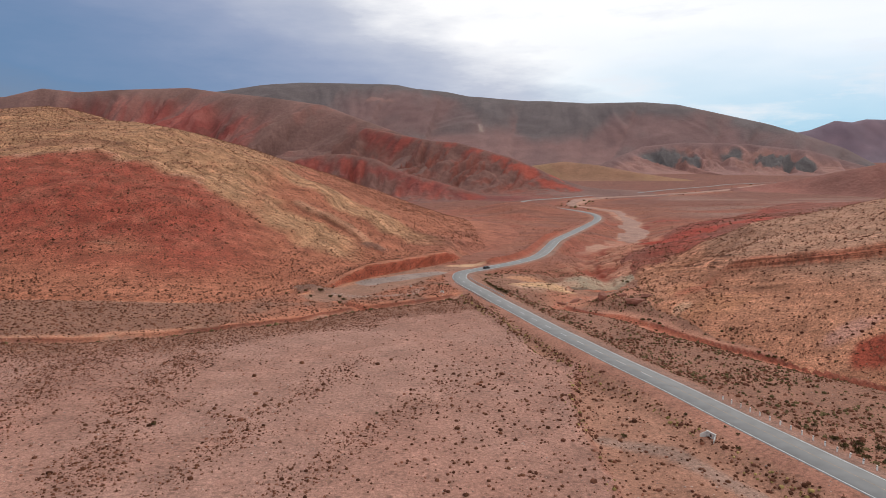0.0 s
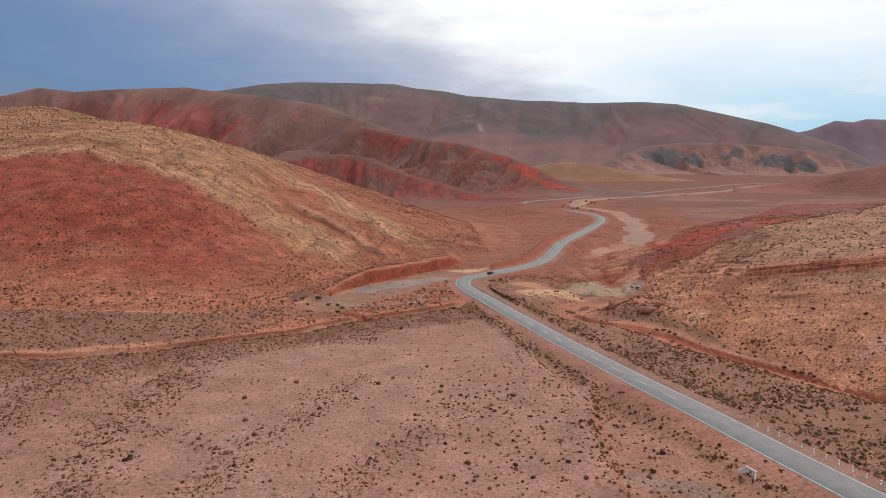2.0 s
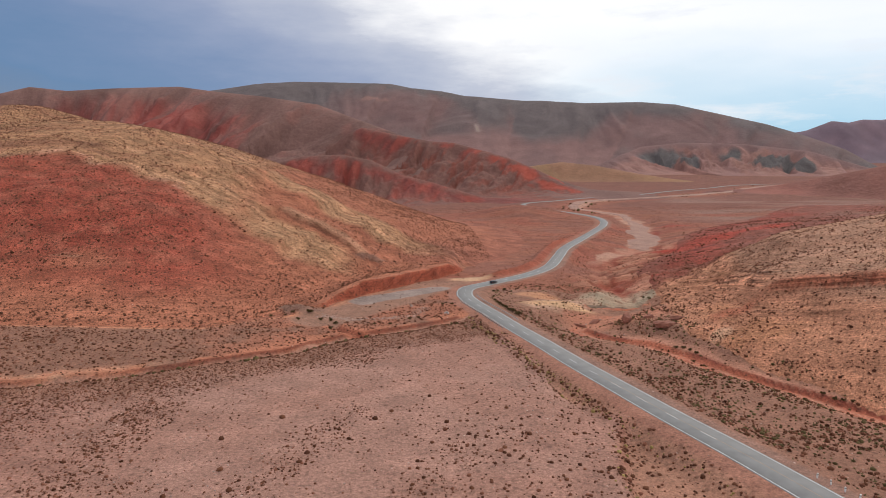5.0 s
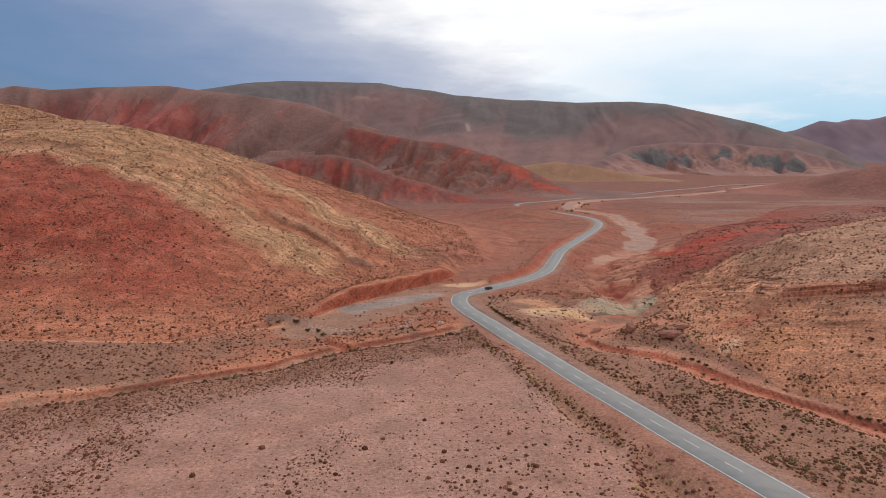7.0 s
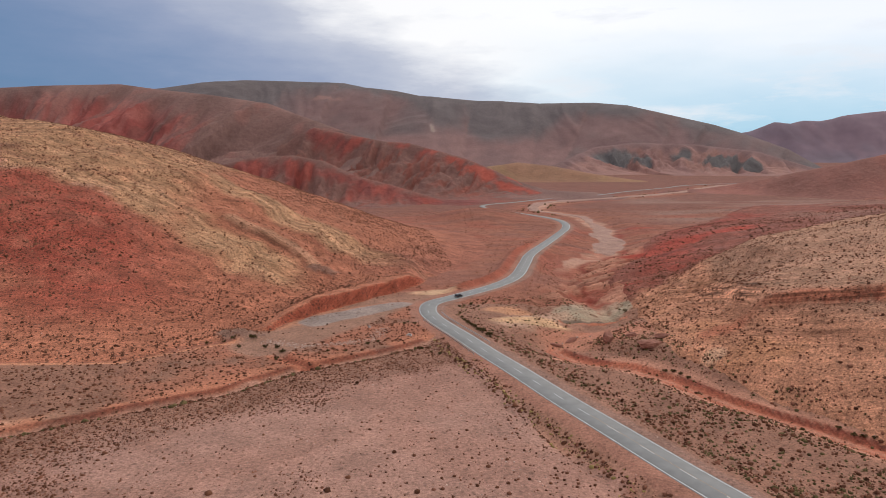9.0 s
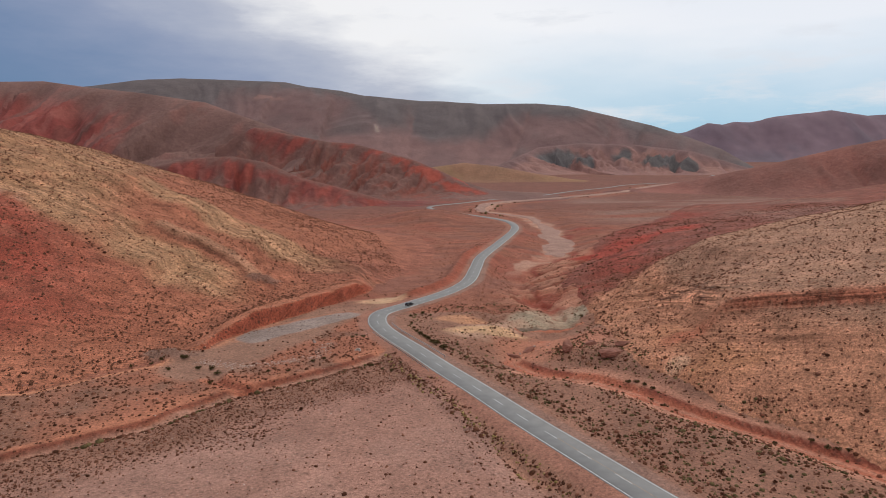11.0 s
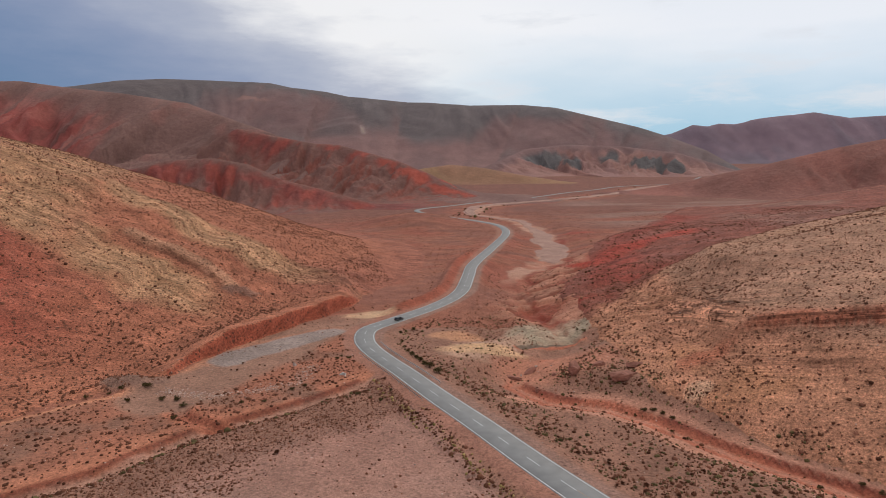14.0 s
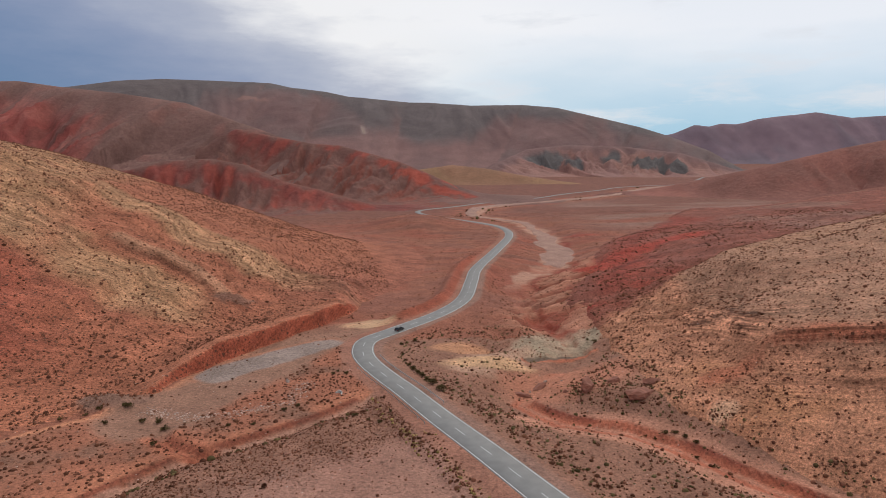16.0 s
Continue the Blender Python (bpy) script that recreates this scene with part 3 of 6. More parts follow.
def ground_colour(x, y, z, steep):
    c = np.broadcast_to(np.array(BROWN), (*x.shape, 3)).copy()
    n1, n2, n3 = fbm(x, y, 40, 4, 71), fbm(x, y, 12, 4, 72), fbm(x, y, 4, 3, 73)
    gd, gs, gside = along(x, y, GULLY)
    rd, rs, rside = by_road(x, y)
    wd, ws, wside = along(x, y, WASH)
    td, ts, tside = along(x, y, TOE)
    fd, fs, fside = along(x, y, FAN_EDGE)
    south = gside > 0
    west = rside < 0
    # the pink fan
    fan = np.where(south & west & (y < 300), 1.0, 0.0)
    c = blend(c, PINK, fan)
    c = blend(c, (0.29, 0.165, 0.135), fan * step(n1, 0.05, 0.4) * 0.6)
    c = blend(c, (0.315, 0.20, 0.17), fan * step(-n1 + n2 * 0.3, 0.0, 0.3) * 0.6)
    c = blend(c, (0.23, 0.085, 0.06), fan * np.exp(-((fd / 0.9) ** 2)) * (y < 175) * step(n2, -0.4, 0.0) * 0.8)
    c = blend(c, SCRUB, fan * (1 - step(gd + n2 * 8, 10, 26)) * 0.85)
    c = blend(c, (0.30, 0.17, 0.125), fan * step(np.where(fside > 0, fd, -fd) + n2 * 3, -2, 2))
    # scrub flat, track and gully under the hill
    between = np.where(~south & west & (tside > 0) & (y < 330), 1.0, 0.0)
    c = blend(c, SCRUB, between)
    c = blend(c, (0.32, 0.135, 0.088), between * step(x + n1 * 16, -78, -48) * step(n2, -0.5, 0.1) * 0.85)
    c = blend(c, (0.36, 0.17, 0.113), between * (1 - step(gd + n1 * 9 + n2 * 4, 3, 8)) * step(n2 + n1, -0.3, 0.1))
    c = blend(c, (0.42, 0.255, 0.18), between * (1 - step(x + n1 * 12, -86, -66)) * (1 - step(gd + n2 * 4 + n1 * 3, 5, 9)))
    c = blend(c, (0.46, 0.225, 0.14), between * (1 - step(td + n2 * 2, 2, 6)) * 0.95)
    c = blend(c, (0.40, 0.175, 0.11), between * step(gs, 0.3, 0.4) * (1 - step(gd + n2 * 5 + n1 * 6, 4, 10)) * step(n2 + n3 * 0.5, -0.35, 0.1) * 0.75)
    c = blend(c, (0.33, 0.195, 0.15), (1 - step(gd + n3, 1.2, 2.0)) * (y < 300))
    # a thin darker red line along the gully's far bank
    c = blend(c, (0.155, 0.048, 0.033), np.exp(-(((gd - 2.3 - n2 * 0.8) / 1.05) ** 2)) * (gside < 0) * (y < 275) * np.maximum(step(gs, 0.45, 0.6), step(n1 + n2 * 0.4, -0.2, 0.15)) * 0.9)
    sd, ss, sside = along(x, y, SIDE_GULLY)
    c = blend(c, (0.40, 0.165, 0.105), 1 - step(sd + n2 * 2, 3, 5))
    # darker red along both edges of the side gully
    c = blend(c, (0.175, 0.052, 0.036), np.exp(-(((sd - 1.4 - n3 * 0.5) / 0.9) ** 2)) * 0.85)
    # gravel pan: brown, with grey silt where water stood
    pd, ps, pside = along(x, y, PAN)
    c = blend(c, (0.265, 0.16, 0.122), 1 - step(pd + n2 * 3, 10, 15))
    qd, qs, qside = along(x, y, GREY_PAN)
    c = blend(c, (0.36, 0.18, 0.12), (1 - step(qd + n2 * 3, 7, 10)) * (qside < 0))
    c = blend(c, GRAVEL, 1 - step(qd + n2 * 3.0 + n3, 5.8, 7.8))
    c = blend(c, (0.225, 0.14, 0.112), spot(x, y, -48, 284, 11, 6.5, n3))
    cream = 1 - step(np.hypot((x - 28) / 13, (y - 357) / 9) + n2 * 0.3, 0.7, 1.0)
    c = blend(c, CREAM, cream)
    # between the road and the east hill
    east = np.where(~west & (y < 330), 1.0, 0.0)
    c = blend(c, (0.25, 0.14, 0.105), east)
    c = blend(c, (0.42, 0.225, 0.165), east * (1 - step(np.where(wside < 0, wd * 0.55, wd * 1.3) + n1 * 5 + n2 * 4, 6, 11)) * (y < 262))
    c = blend(c, (0.37, 0.135, 0.088), east * (1 - step(wd + n2 * 1.8, 2.8, 4.5)) * (y < 300))
    c = blend(c, (0.40, 0.20, 0.145), east * (1 - step(wd + n2 * 1.2, 0.5, 1.3)) * (y < 300))
    # a thin darker red line along the wash's east bank
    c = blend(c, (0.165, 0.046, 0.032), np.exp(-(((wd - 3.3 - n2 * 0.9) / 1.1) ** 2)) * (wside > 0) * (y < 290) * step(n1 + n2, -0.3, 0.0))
    c = blend(c, (0.33, 0.11, 0.066), step(fbm(x, y, 24, 3, 75), 0.05, 0.35) * (1 - step(wd, 7, 14)) * (wside > 0) * (y < 300) * 0.45 * step(n3, -0.3, 0.2))
    # pale slopes, ochre foot and grey-green silt at the wash's bend
    c = blend(c, (0.38, 0.18, 0.125), spot(x, y, 84, 284, 34, 20, n1, 0.4, 0.5))
    bd, bs, bside = along(x, y, ((54, 297), (76, 311), (96, 326), (113, 335)))
    pale = 1 - step(bd + n2 * 5 + n3 * 2, 5, 10)
    c = blend(c, (0.40, 0.265, 0.20), pale)
    c = blend(c, (0.34, 0.285, 0.22), pale * step(bs + n2 * 0.25, 0.40, 0.6) * 0.85)
    c = blend(c, (0.29, 0.26, 0.20), pale * step(fbm(x, y, 9, 3, 78), 0.05, 0.3) * step(bs, 0.3, 0.5) * 0.7)
    c = blend(c, (0.50, 0.34, 0.215), spot(x, y, 63, 301, 21, 7, n2, 0.35))
    c = blend(c, (0.43, 0.24, 0.15), spot(x, y, 58, 318, 14, 7, n2, 0.4))
    bd, bs, bside = along(x, y, ((79, 309), (92, 313), (108, 320)))
    c = blend(c, (0.40, 0.15, 0.095), (1 - step(bd + n3 * 0.6, 2.6, 3.6)) * (bside > 0))
    c = blend(c, (0.15, 0.118, 0.095), 1 - step(bd + n3 * 0.5, 0.9, 1.7))
    # red plain beyond the bend
    mid = step(y, 332, 400)
    c = blend(c, (0.262, 0.098, 0.07), mid * step(n1, -0.2, 0.5))
    c = blend(c, (0.215, 0.10, 0.078), mid * step(-n1 + n2 * 0.5, 0.0, 0.4) * 0.7)
    gully = step(x - 0.55 * (y - 330), 62, 80) * step(y, 330, 350) * (1 - step(y, 480, 560)) * (1 - step(wd, 45, 80)) * (rside > 0)
    c = blend(c, (0.36, 0.165, 0.115), gully * step(n2 + n1 * 0.5, -0.2, 0.2) * 0.8)
    rill = ribs(y * 0.9 - x * 0.25 + fbm(x, y, 30, 2, 34) * 7, wd * 0.45 + fbm(x, y, 30, 2, 36) * 4, 13, 37)
    c = blend(c, (0.43, 0.235, 0.17), gully * step(rill, 0.62, 0.9) * 0.6)
    c = blend(c, (0.215, 0.06, 0.043), gully * step(-rill, -0.45, -0.15) * 0.7)
    c = blend(c, (0.215, 0.052, 0.036), gully * (1 - step(wd + n2 * 5 + n3 * 2, 4, 9)) * step(n1 + n3 * 0.5, -0.3, 0.1))
    c = blend(c, (0.40, 0.245, 0.19), (1 - step(wd + n1 * 7 + n2 * 6 + n3 * 3, 5.5, 8.5 + 0.022 * np.clip(y - 760, 0, 900))) * step(y, 428, 470) * (y < 2000))
    c = blend(c, (0.20, 0.042, 0.032), np.exp(-(((wd - 11 - n2 * 4) / 2.5) ** 2)) * (wside > 0) * step(y, 430, 450) * (1 - step(y, 600, 680)) * step(n1 + n2, -0.3, 0.1))
    c = blend(c, (0.20, 0.042, 0.032), spot(x, y, 179, 469, 12, 5, n2, 0.6))
    vd, vs, vside = along(x, y, CRIMSON)
    c = blend(c, (0.31, 0.062, 0.045), 1 - step(vd + n1 * 10 + n2 * 6, 6, 22))
    c = blend(c, (0.30, 0.07, 0.052), spot(x, y, 256, 640, 16, 22, n2, 0.7, 0.6) * 0.8)
    streaks = fbm(x * 0.18 + y * 0.05, y, 11, 4, 76) * step(y, 420, 520)
    c = blend(c, (0.30, 0.105, 0.072), step(streaks + n2 * 0.3, 0.15, 0.45) * 0.55)
    c = blend(c, (0.165, 0.075, 0.06), step(-streaks + n2 * 0.3, 0.15, 0.45) * 0.55 * step(wd, 10, 20))
    c = blend(c, (0.168, 0.082, 0.067), step(y, 650, 1000) * step(wd, 20, 60) * 0.8)
    plate = step(x - 0.30 * y, 60, 140) * step(y, 560, 760) * (1 - step(y, 1000, 1150))
    c = blend(c, (0.235, 0.145, 0.125), plate * step(fbm(x * 0.2, y, 40, 3, 77), -0.3, 0.2))
    c = blend(c, (0.285, 0.15, 0.115), (1 - step(rd + n2 * 0.9, 7.6, 9.0)) * (rside < 0) * (y < 900))
    c = blend(c, (0.26, 0.165, 0.138), (1 - step(rd + n2 * 1.0, 6.2, 7.8)) * (rside > 0) * (y < 900))
    bank = (1 - step(rd, 10, 13)) * step(rd, 5.5, 7.5) * (rside < 0) * step(y, 348, 368) * (1 - step(y, 500, 560))
    c = blend(c, (0.28, 0.085, 0.055), bank * 0.85)
    od, os_, oside = along(x, y, OLD_TRACK)
    c = blend(c, (0.27, 0.19, 0.16), 1 - step(od + n2 * 1.2, 1.6, 3.2))
    c = blend(c, (0.25, 0.09, 0.06), step(steep, 0.6, 1.0) * (y < 700) * 0.5 * step(gd, 5, 8))
    return c * (1 + n2 * 0.10 + n3 * 0.06)[..., None]


def west_colour(x, y, z, steep):
    n1, n2, n3 = fbm(x, y, 50, 4, 81), fbm(x, y, 10, 4, 82), fbm(x, y, 4, 3, 83)
    d, s, inside, ts, q = west_form(x, y)
    q = 1 - q
    bed = z + 0.10 * x - 0.55 * y + n1 * 3.2 + n2 * 0.8
    streak = fbm(bed, (x + y) * 0.03, 3.2, 4, 84)
    fine = fbm(bed, (x - y) * 0.05, 1.1, 3, 86)
    nose = step(x + n1 * 10, -118, -84)
    c = np.broadcast_to(np.array((0.325, 0.135, 0.085)), (*x.shape, 3)).copy()
    red = step(bed + n2 * 3 + streak * 3, -207, -198) * (1 - step(q + n1 * 0.10, 0.66, 0.92)) * (1 - step(x + 0.25 * (y - 300) + n1 * 14, -112, -52))
    c = blend(c, RED, red)
    c = blend(c, (0.27, 0.10, 0.068), red * step(n2, 0.0, 0.4) * 0.6)
    c = blend(c, (0.35, 0.15, 0.095), red * np.maximum(spot(x, y, -150, 322, 22, 14, n2, 0.5, 0.7), 0) * 0.7)
    # tan beds of the crest, with browner streaks along them; on the nose they thin out between red ones
    tan = (1 - step(bed + streak, -205, -201)) * (1 - nose)
    low = step(bed + streak, -214.5, -212) * (1 - step(bed + streak, -206, -201))
    high = step(bed + streak, -236, -232) * (1 - step(bed + streak, -226, -222))
    tan = np.maximum(tan, nose * np.maximum(low * (1 - step(x, -50, -25)), high))
    c = blend(c, TAN, tan * (0.95 - 0.3 * step(n2, 0.1, 0.5)))
    c = blend(c, (0.39, 0.24, 0.148), tan * step(streak + fine * 0.5, 0.10, 0.45) * 0.7)
    c = blend(c, (0.25, 0.13, 0.085), tan * step(-streak + fine * 0.5, 0.12, 0.45) * 0.75)
    c = blend(c, (0.26, 0.10, 0.07), (1 - tan) * step(fine + streak * 0.5, 0.2, 0.5) * 0.45 * step(q, 0.05, 0.2) * (1 - step(q, 0.6, 0.8)))
    c = blend(c, (0.37, 0.16, 0.102), step(q + n2 * 0.1, 0.80, 0.97) * 0.6)
    pale = np.exp(-(((bed + 203.5) / 0.9) ** 2)) * step(n2 + n1, -0.1, 0.2) * (1 - step(x, -125, -110))
    pale = np.maximum(pale, spot(x, y, -158, 326, 12, 2.5, n3, 0.6))
    c = blend(c, (0.50, 0.32, 0.235), pale * 0.5 * step(n3 + n2, -0.1, 0.3))
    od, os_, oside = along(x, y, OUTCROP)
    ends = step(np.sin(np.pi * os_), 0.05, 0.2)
    # shade under the outcrop's downhill face, put into the slope's colour
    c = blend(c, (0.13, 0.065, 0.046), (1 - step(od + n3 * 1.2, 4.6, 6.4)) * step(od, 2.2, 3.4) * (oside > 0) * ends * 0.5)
    c = blend(c, (0.37, 0.205, 0.135), (1 - step(od + n3, 2.2, 3.6)) * ends)
    c = blend(c, (0.20, 0.12, 0.095), spot(x, y, -24, 381, 9, 4, n3, 0.8) * 0.8)
    c = blend(c, (0.27, 0.08, 0.05), step(steep, 0.75, 1.1) * step(od, 6, 10))
    c = blend(c, (0.27, 0.112, 0.08), (1 - step(inside + n2 * 8, 4, 60)) * step(y + n1 * 10, 375, 410))
    c = blend(c, (0.225, 0.14, 0.112), spot(x, y, -48, 284, 11, 6.5, n3))
    crops = tan * (0.12 + 0.22 * step(n1 + streak, 0.0, 0.4))
    return np.concatenate([c * (1.0 + n2 * 0.12 + n3 * 0.08)[..., None], crops[..., None]], -1)


def east_colour(x, y, z, steep):
    n1, n2, n3 = fbm(x, y, 40, 4, 91), fbm(x, y, 9, 4, 92), fbm(x, y, 4, 3, 93)
    u = east_in(x, y)
    c = np.broadcast_to(np.array((0.44, 0.228, 0.148)), (*x.shape, 3)).copy()
    c = blend(c, (0.345, 0.208, 0.148), step(u + n1 * 8, 26, 40))
    c = blend(c, (0.41, 0.21, 0.125), step(n1 + n2 * 0.5, 0.1, 0.5) * (1 - step(u, 14, 24)))
    # beds, thin and pale or thin and dark
    bed = east_bed(x, y, z)
    wide, fine = fbm(bed, x * 0.02 + y * 0.02, 2.6, 3, 94), fbm(bed, x * 0.03 + y * 0.03, 0.8, 3, 97)
    on = step(u, 8, 16) * (1 - 0.6 * step(u, 60, 95)) * (0.35 + 0.65 * step(n1 + n2 * 0.4, -0.1, 0.3))
    c = blend(c, (0.25, 0.118, 0.078), step(wide + fine * 0.6, 0.10, 0.5) * 0.55 * on)
    c = blend(c, (0.47, 0.285, 0.18), step(-wide + fine * 0.6, 0.10, 0.5) * 0.6 * on)
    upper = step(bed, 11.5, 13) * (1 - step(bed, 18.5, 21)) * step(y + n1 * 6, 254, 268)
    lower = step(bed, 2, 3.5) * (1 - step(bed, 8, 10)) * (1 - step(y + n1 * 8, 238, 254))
    # dark lines that stand in for shade beneath the ledges
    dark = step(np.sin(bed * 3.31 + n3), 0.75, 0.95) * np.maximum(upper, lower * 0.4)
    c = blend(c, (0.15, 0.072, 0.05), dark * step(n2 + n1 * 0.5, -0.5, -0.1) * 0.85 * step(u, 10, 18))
    wall_at = bed + fbm(x, y, 8, 3, 59) * 1.2
    rock = step(wall_at, 11.6, 12.8) * (1 - step(wall_at, 15.5, 18)) * step(u, 12, 22) * (1 - step(y + n1 * 8, 246, 260))
    c = blend(c, (0.37, 0.135, 0.082), rock * 0.85)
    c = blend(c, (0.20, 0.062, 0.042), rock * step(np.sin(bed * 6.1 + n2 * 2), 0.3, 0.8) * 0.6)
    c = blend(c, (0.36, 0.13, 0.08), spot(x, y, 115, 254, 11, 7, n2, 0.6, 0.8) * 0.75)
    c = blend(c, (0.50, 0.32, 0.22), spot(x, y, 105.5, 240, 5, 4.5, n2, 0.7))
    c = blend(c, (0.44, 0.25, 0.20), spot(x, y, 134, 182, 9, 5, n2, 0.5))
    c = blend(c, (0.27, 0.07, 0.045), spot(x, y, 131, 170, 7, 7, n2, 0.6))
    red_side = step(y - 332 - 0.55 * (x - 118) + n1 * 8 + n2 * 3, -6, 8)
    c = blend(c, (0.225, 0.082, 0.064), red_side * 0.92)
    c = blend(c, (0.27, 0.06, 0.045), red_side * spot(x, y, 130, 368, 13, 14, n2, 0.7, 0.6))
    c = blend(c, (0.24, 0.10, 0.066), step(steep, 1.2, 1.8) * 0.4)
    crops = upper * step(n1 + n2 * 0.3, -0.5, -0.1) * (1 - red_side)
    crops = np.maximum(crops, lower * step(n1, -0.1, 0.2) * 0.45) * step(u, 8, 16)
    crops = np.maximum(crops, rock * 0.6)
    return np.concatenate([c * (1 + n2 * 0.10 + n3 * 0.08)[..., None], crops[..., None]], -1)


def red_colour(x, y, z, steep):
    n1, n2 = fbm(x, y, 70, 4, 95), fbm(x, y, 16, 4, 96)
    c = np.broadcast_to(np.array((0.215, 0.085, 0.066)), (*x.shape, 3)).copy()
    d, s, side = along(x, y, RED_EDGE)
    c = blend(c, (0.24, 0.062, 0.047), (1 - step(d + n1 * 30 + n2 * 14, 20, 60)) * step(y, 375, 400) * step(d + n2 * 10, 2, 16))
    vd, vs, vside = along(x, y, CRIMSON)
    c = blend(c, (0.31, 0.062, 0.045), 1 - step(vd + n1 * 10 + n2 * 6, 6, 22))
    c = blend(c, (0.15, 0.052, 0.042), np.exp(-((np.abs(y - 455 - 0.36 * (x - 190) + n1 * 6) / 2.5) ** 2)) * step(x, 185, 200) * 0.8)
    c = blend(c, (0.225, 0.12, 0.098), step(-n1, 0.0, 0.4) * step(d, 50, 90))
    return c * (1 + n2 * 0.18)[..., None]


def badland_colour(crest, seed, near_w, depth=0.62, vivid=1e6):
    """Red flutes that come and go below the crest and end in brown talus; their light and shade are put into the
    colour.
    """
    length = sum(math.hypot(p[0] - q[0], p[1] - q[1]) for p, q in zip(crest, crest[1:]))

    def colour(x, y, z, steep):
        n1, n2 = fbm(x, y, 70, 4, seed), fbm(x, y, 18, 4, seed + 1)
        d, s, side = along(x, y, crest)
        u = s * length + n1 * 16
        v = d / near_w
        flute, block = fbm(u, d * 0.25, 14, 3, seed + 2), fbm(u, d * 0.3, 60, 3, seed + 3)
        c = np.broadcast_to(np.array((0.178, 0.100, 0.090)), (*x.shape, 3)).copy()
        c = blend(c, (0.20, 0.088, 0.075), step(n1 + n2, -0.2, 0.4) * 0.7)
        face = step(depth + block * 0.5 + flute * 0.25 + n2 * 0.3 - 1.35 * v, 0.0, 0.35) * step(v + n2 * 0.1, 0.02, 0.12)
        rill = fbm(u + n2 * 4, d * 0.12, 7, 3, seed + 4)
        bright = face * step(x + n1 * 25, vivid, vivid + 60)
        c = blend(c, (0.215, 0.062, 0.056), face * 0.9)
        # paler and darker streaks stand in for lit ribs and shaded gullies
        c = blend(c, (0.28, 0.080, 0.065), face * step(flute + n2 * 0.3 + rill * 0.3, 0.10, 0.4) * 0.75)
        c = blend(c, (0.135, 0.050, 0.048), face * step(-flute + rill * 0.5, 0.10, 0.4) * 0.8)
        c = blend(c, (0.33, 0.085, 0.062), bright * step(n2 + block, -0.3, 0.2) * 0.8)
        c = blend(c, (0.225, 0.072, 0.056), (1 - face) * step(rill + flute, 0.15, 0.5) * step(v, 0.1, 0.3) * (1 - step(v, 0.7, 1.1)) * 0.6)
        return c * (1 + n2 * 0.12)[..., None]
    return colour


def foot_colour(x, y, z, steep):
    n1, n2 = fbm(x, y, 200, 4, 211), fbm(x, y, 45, 4, 214)
    d, s, side = along(x, y, FOOT_CREST)
    u = s * 1250 + n1 * 40
    tooth = fbm(u, d * 0.1, 90, 3, 216)
    c = np.broadcast_to(np.array((0.235, 0.142, 0.138)), (*x.shape, 3)).copy()
    c = blend(c, (0.245, 0.135, 0.118), step(fbm(u, d * 0.15, 40, 3, 217), 0.0, 0.4) * 0.7)
    dark = np.zeros(x.shape)
    for cx, cy, rx, ry in ((930, 2440, 95, 75), (1040, 2345, 36, 40), (1225, 2400, 62, 60), (1300, 2300, 95, 50), (1430, 2265, 80, 42)):
        dark = np.maximum(dark, spot(x, y, cx, cy, rx, ry, tooth + n2 * 0.5, 0.8, 0.35))
    c = blend(c, (0.30, 0.185, 0.168), step(tooth, 0.0, 0.35) * 0.6)
    c = blend(c, (0.105, 0.112, 0.122), dark * 0.92)
    c = blend(c, (0.19, 0.125, 0.128), (1 - step(d + n2 * 30, 20, 70)))
    return c * (1 + n2 * 0.15)[..., None]


def rock_colour(body, faces, crown, face_from, seed, scale=120.0, crest=None, size=60.0, reach=300.0):
    """Bare rock: lighter and darker streaks that run down from the crest."""
    def colour(x, y, z, steep):
        n1, n2 = fbm(x, y, scale * 2.5, 4, seed), fbm(x, y, scale * 0.4, 4, seed + 3)
        c = np.broadcast_to(np.array(body), (*x.shape, 3)).copy()
        d, s, side = along(x, y, crest)
        u = s * sum(math.hypot(p[0] - q[0], p[1] - q[1]) for p, q in zip(crest, crest[1:]))
        run = fbm(u + n1 * size * 0.6, d * 0.2, size, 4, seed + 9)
        c = blend(c, crown, step(n1 + 0.5 * run, 0.0, 0.45) * 0.85)
        c = blend(c, faces, step(run + steep * 0.6 - d / reach * 0.5 + n2 * 0.25, face_from - 0.2, face_from + 0.2))
        return c * (1 + n2 * 0.14 + run * 0.22)[..., None]
    return colour


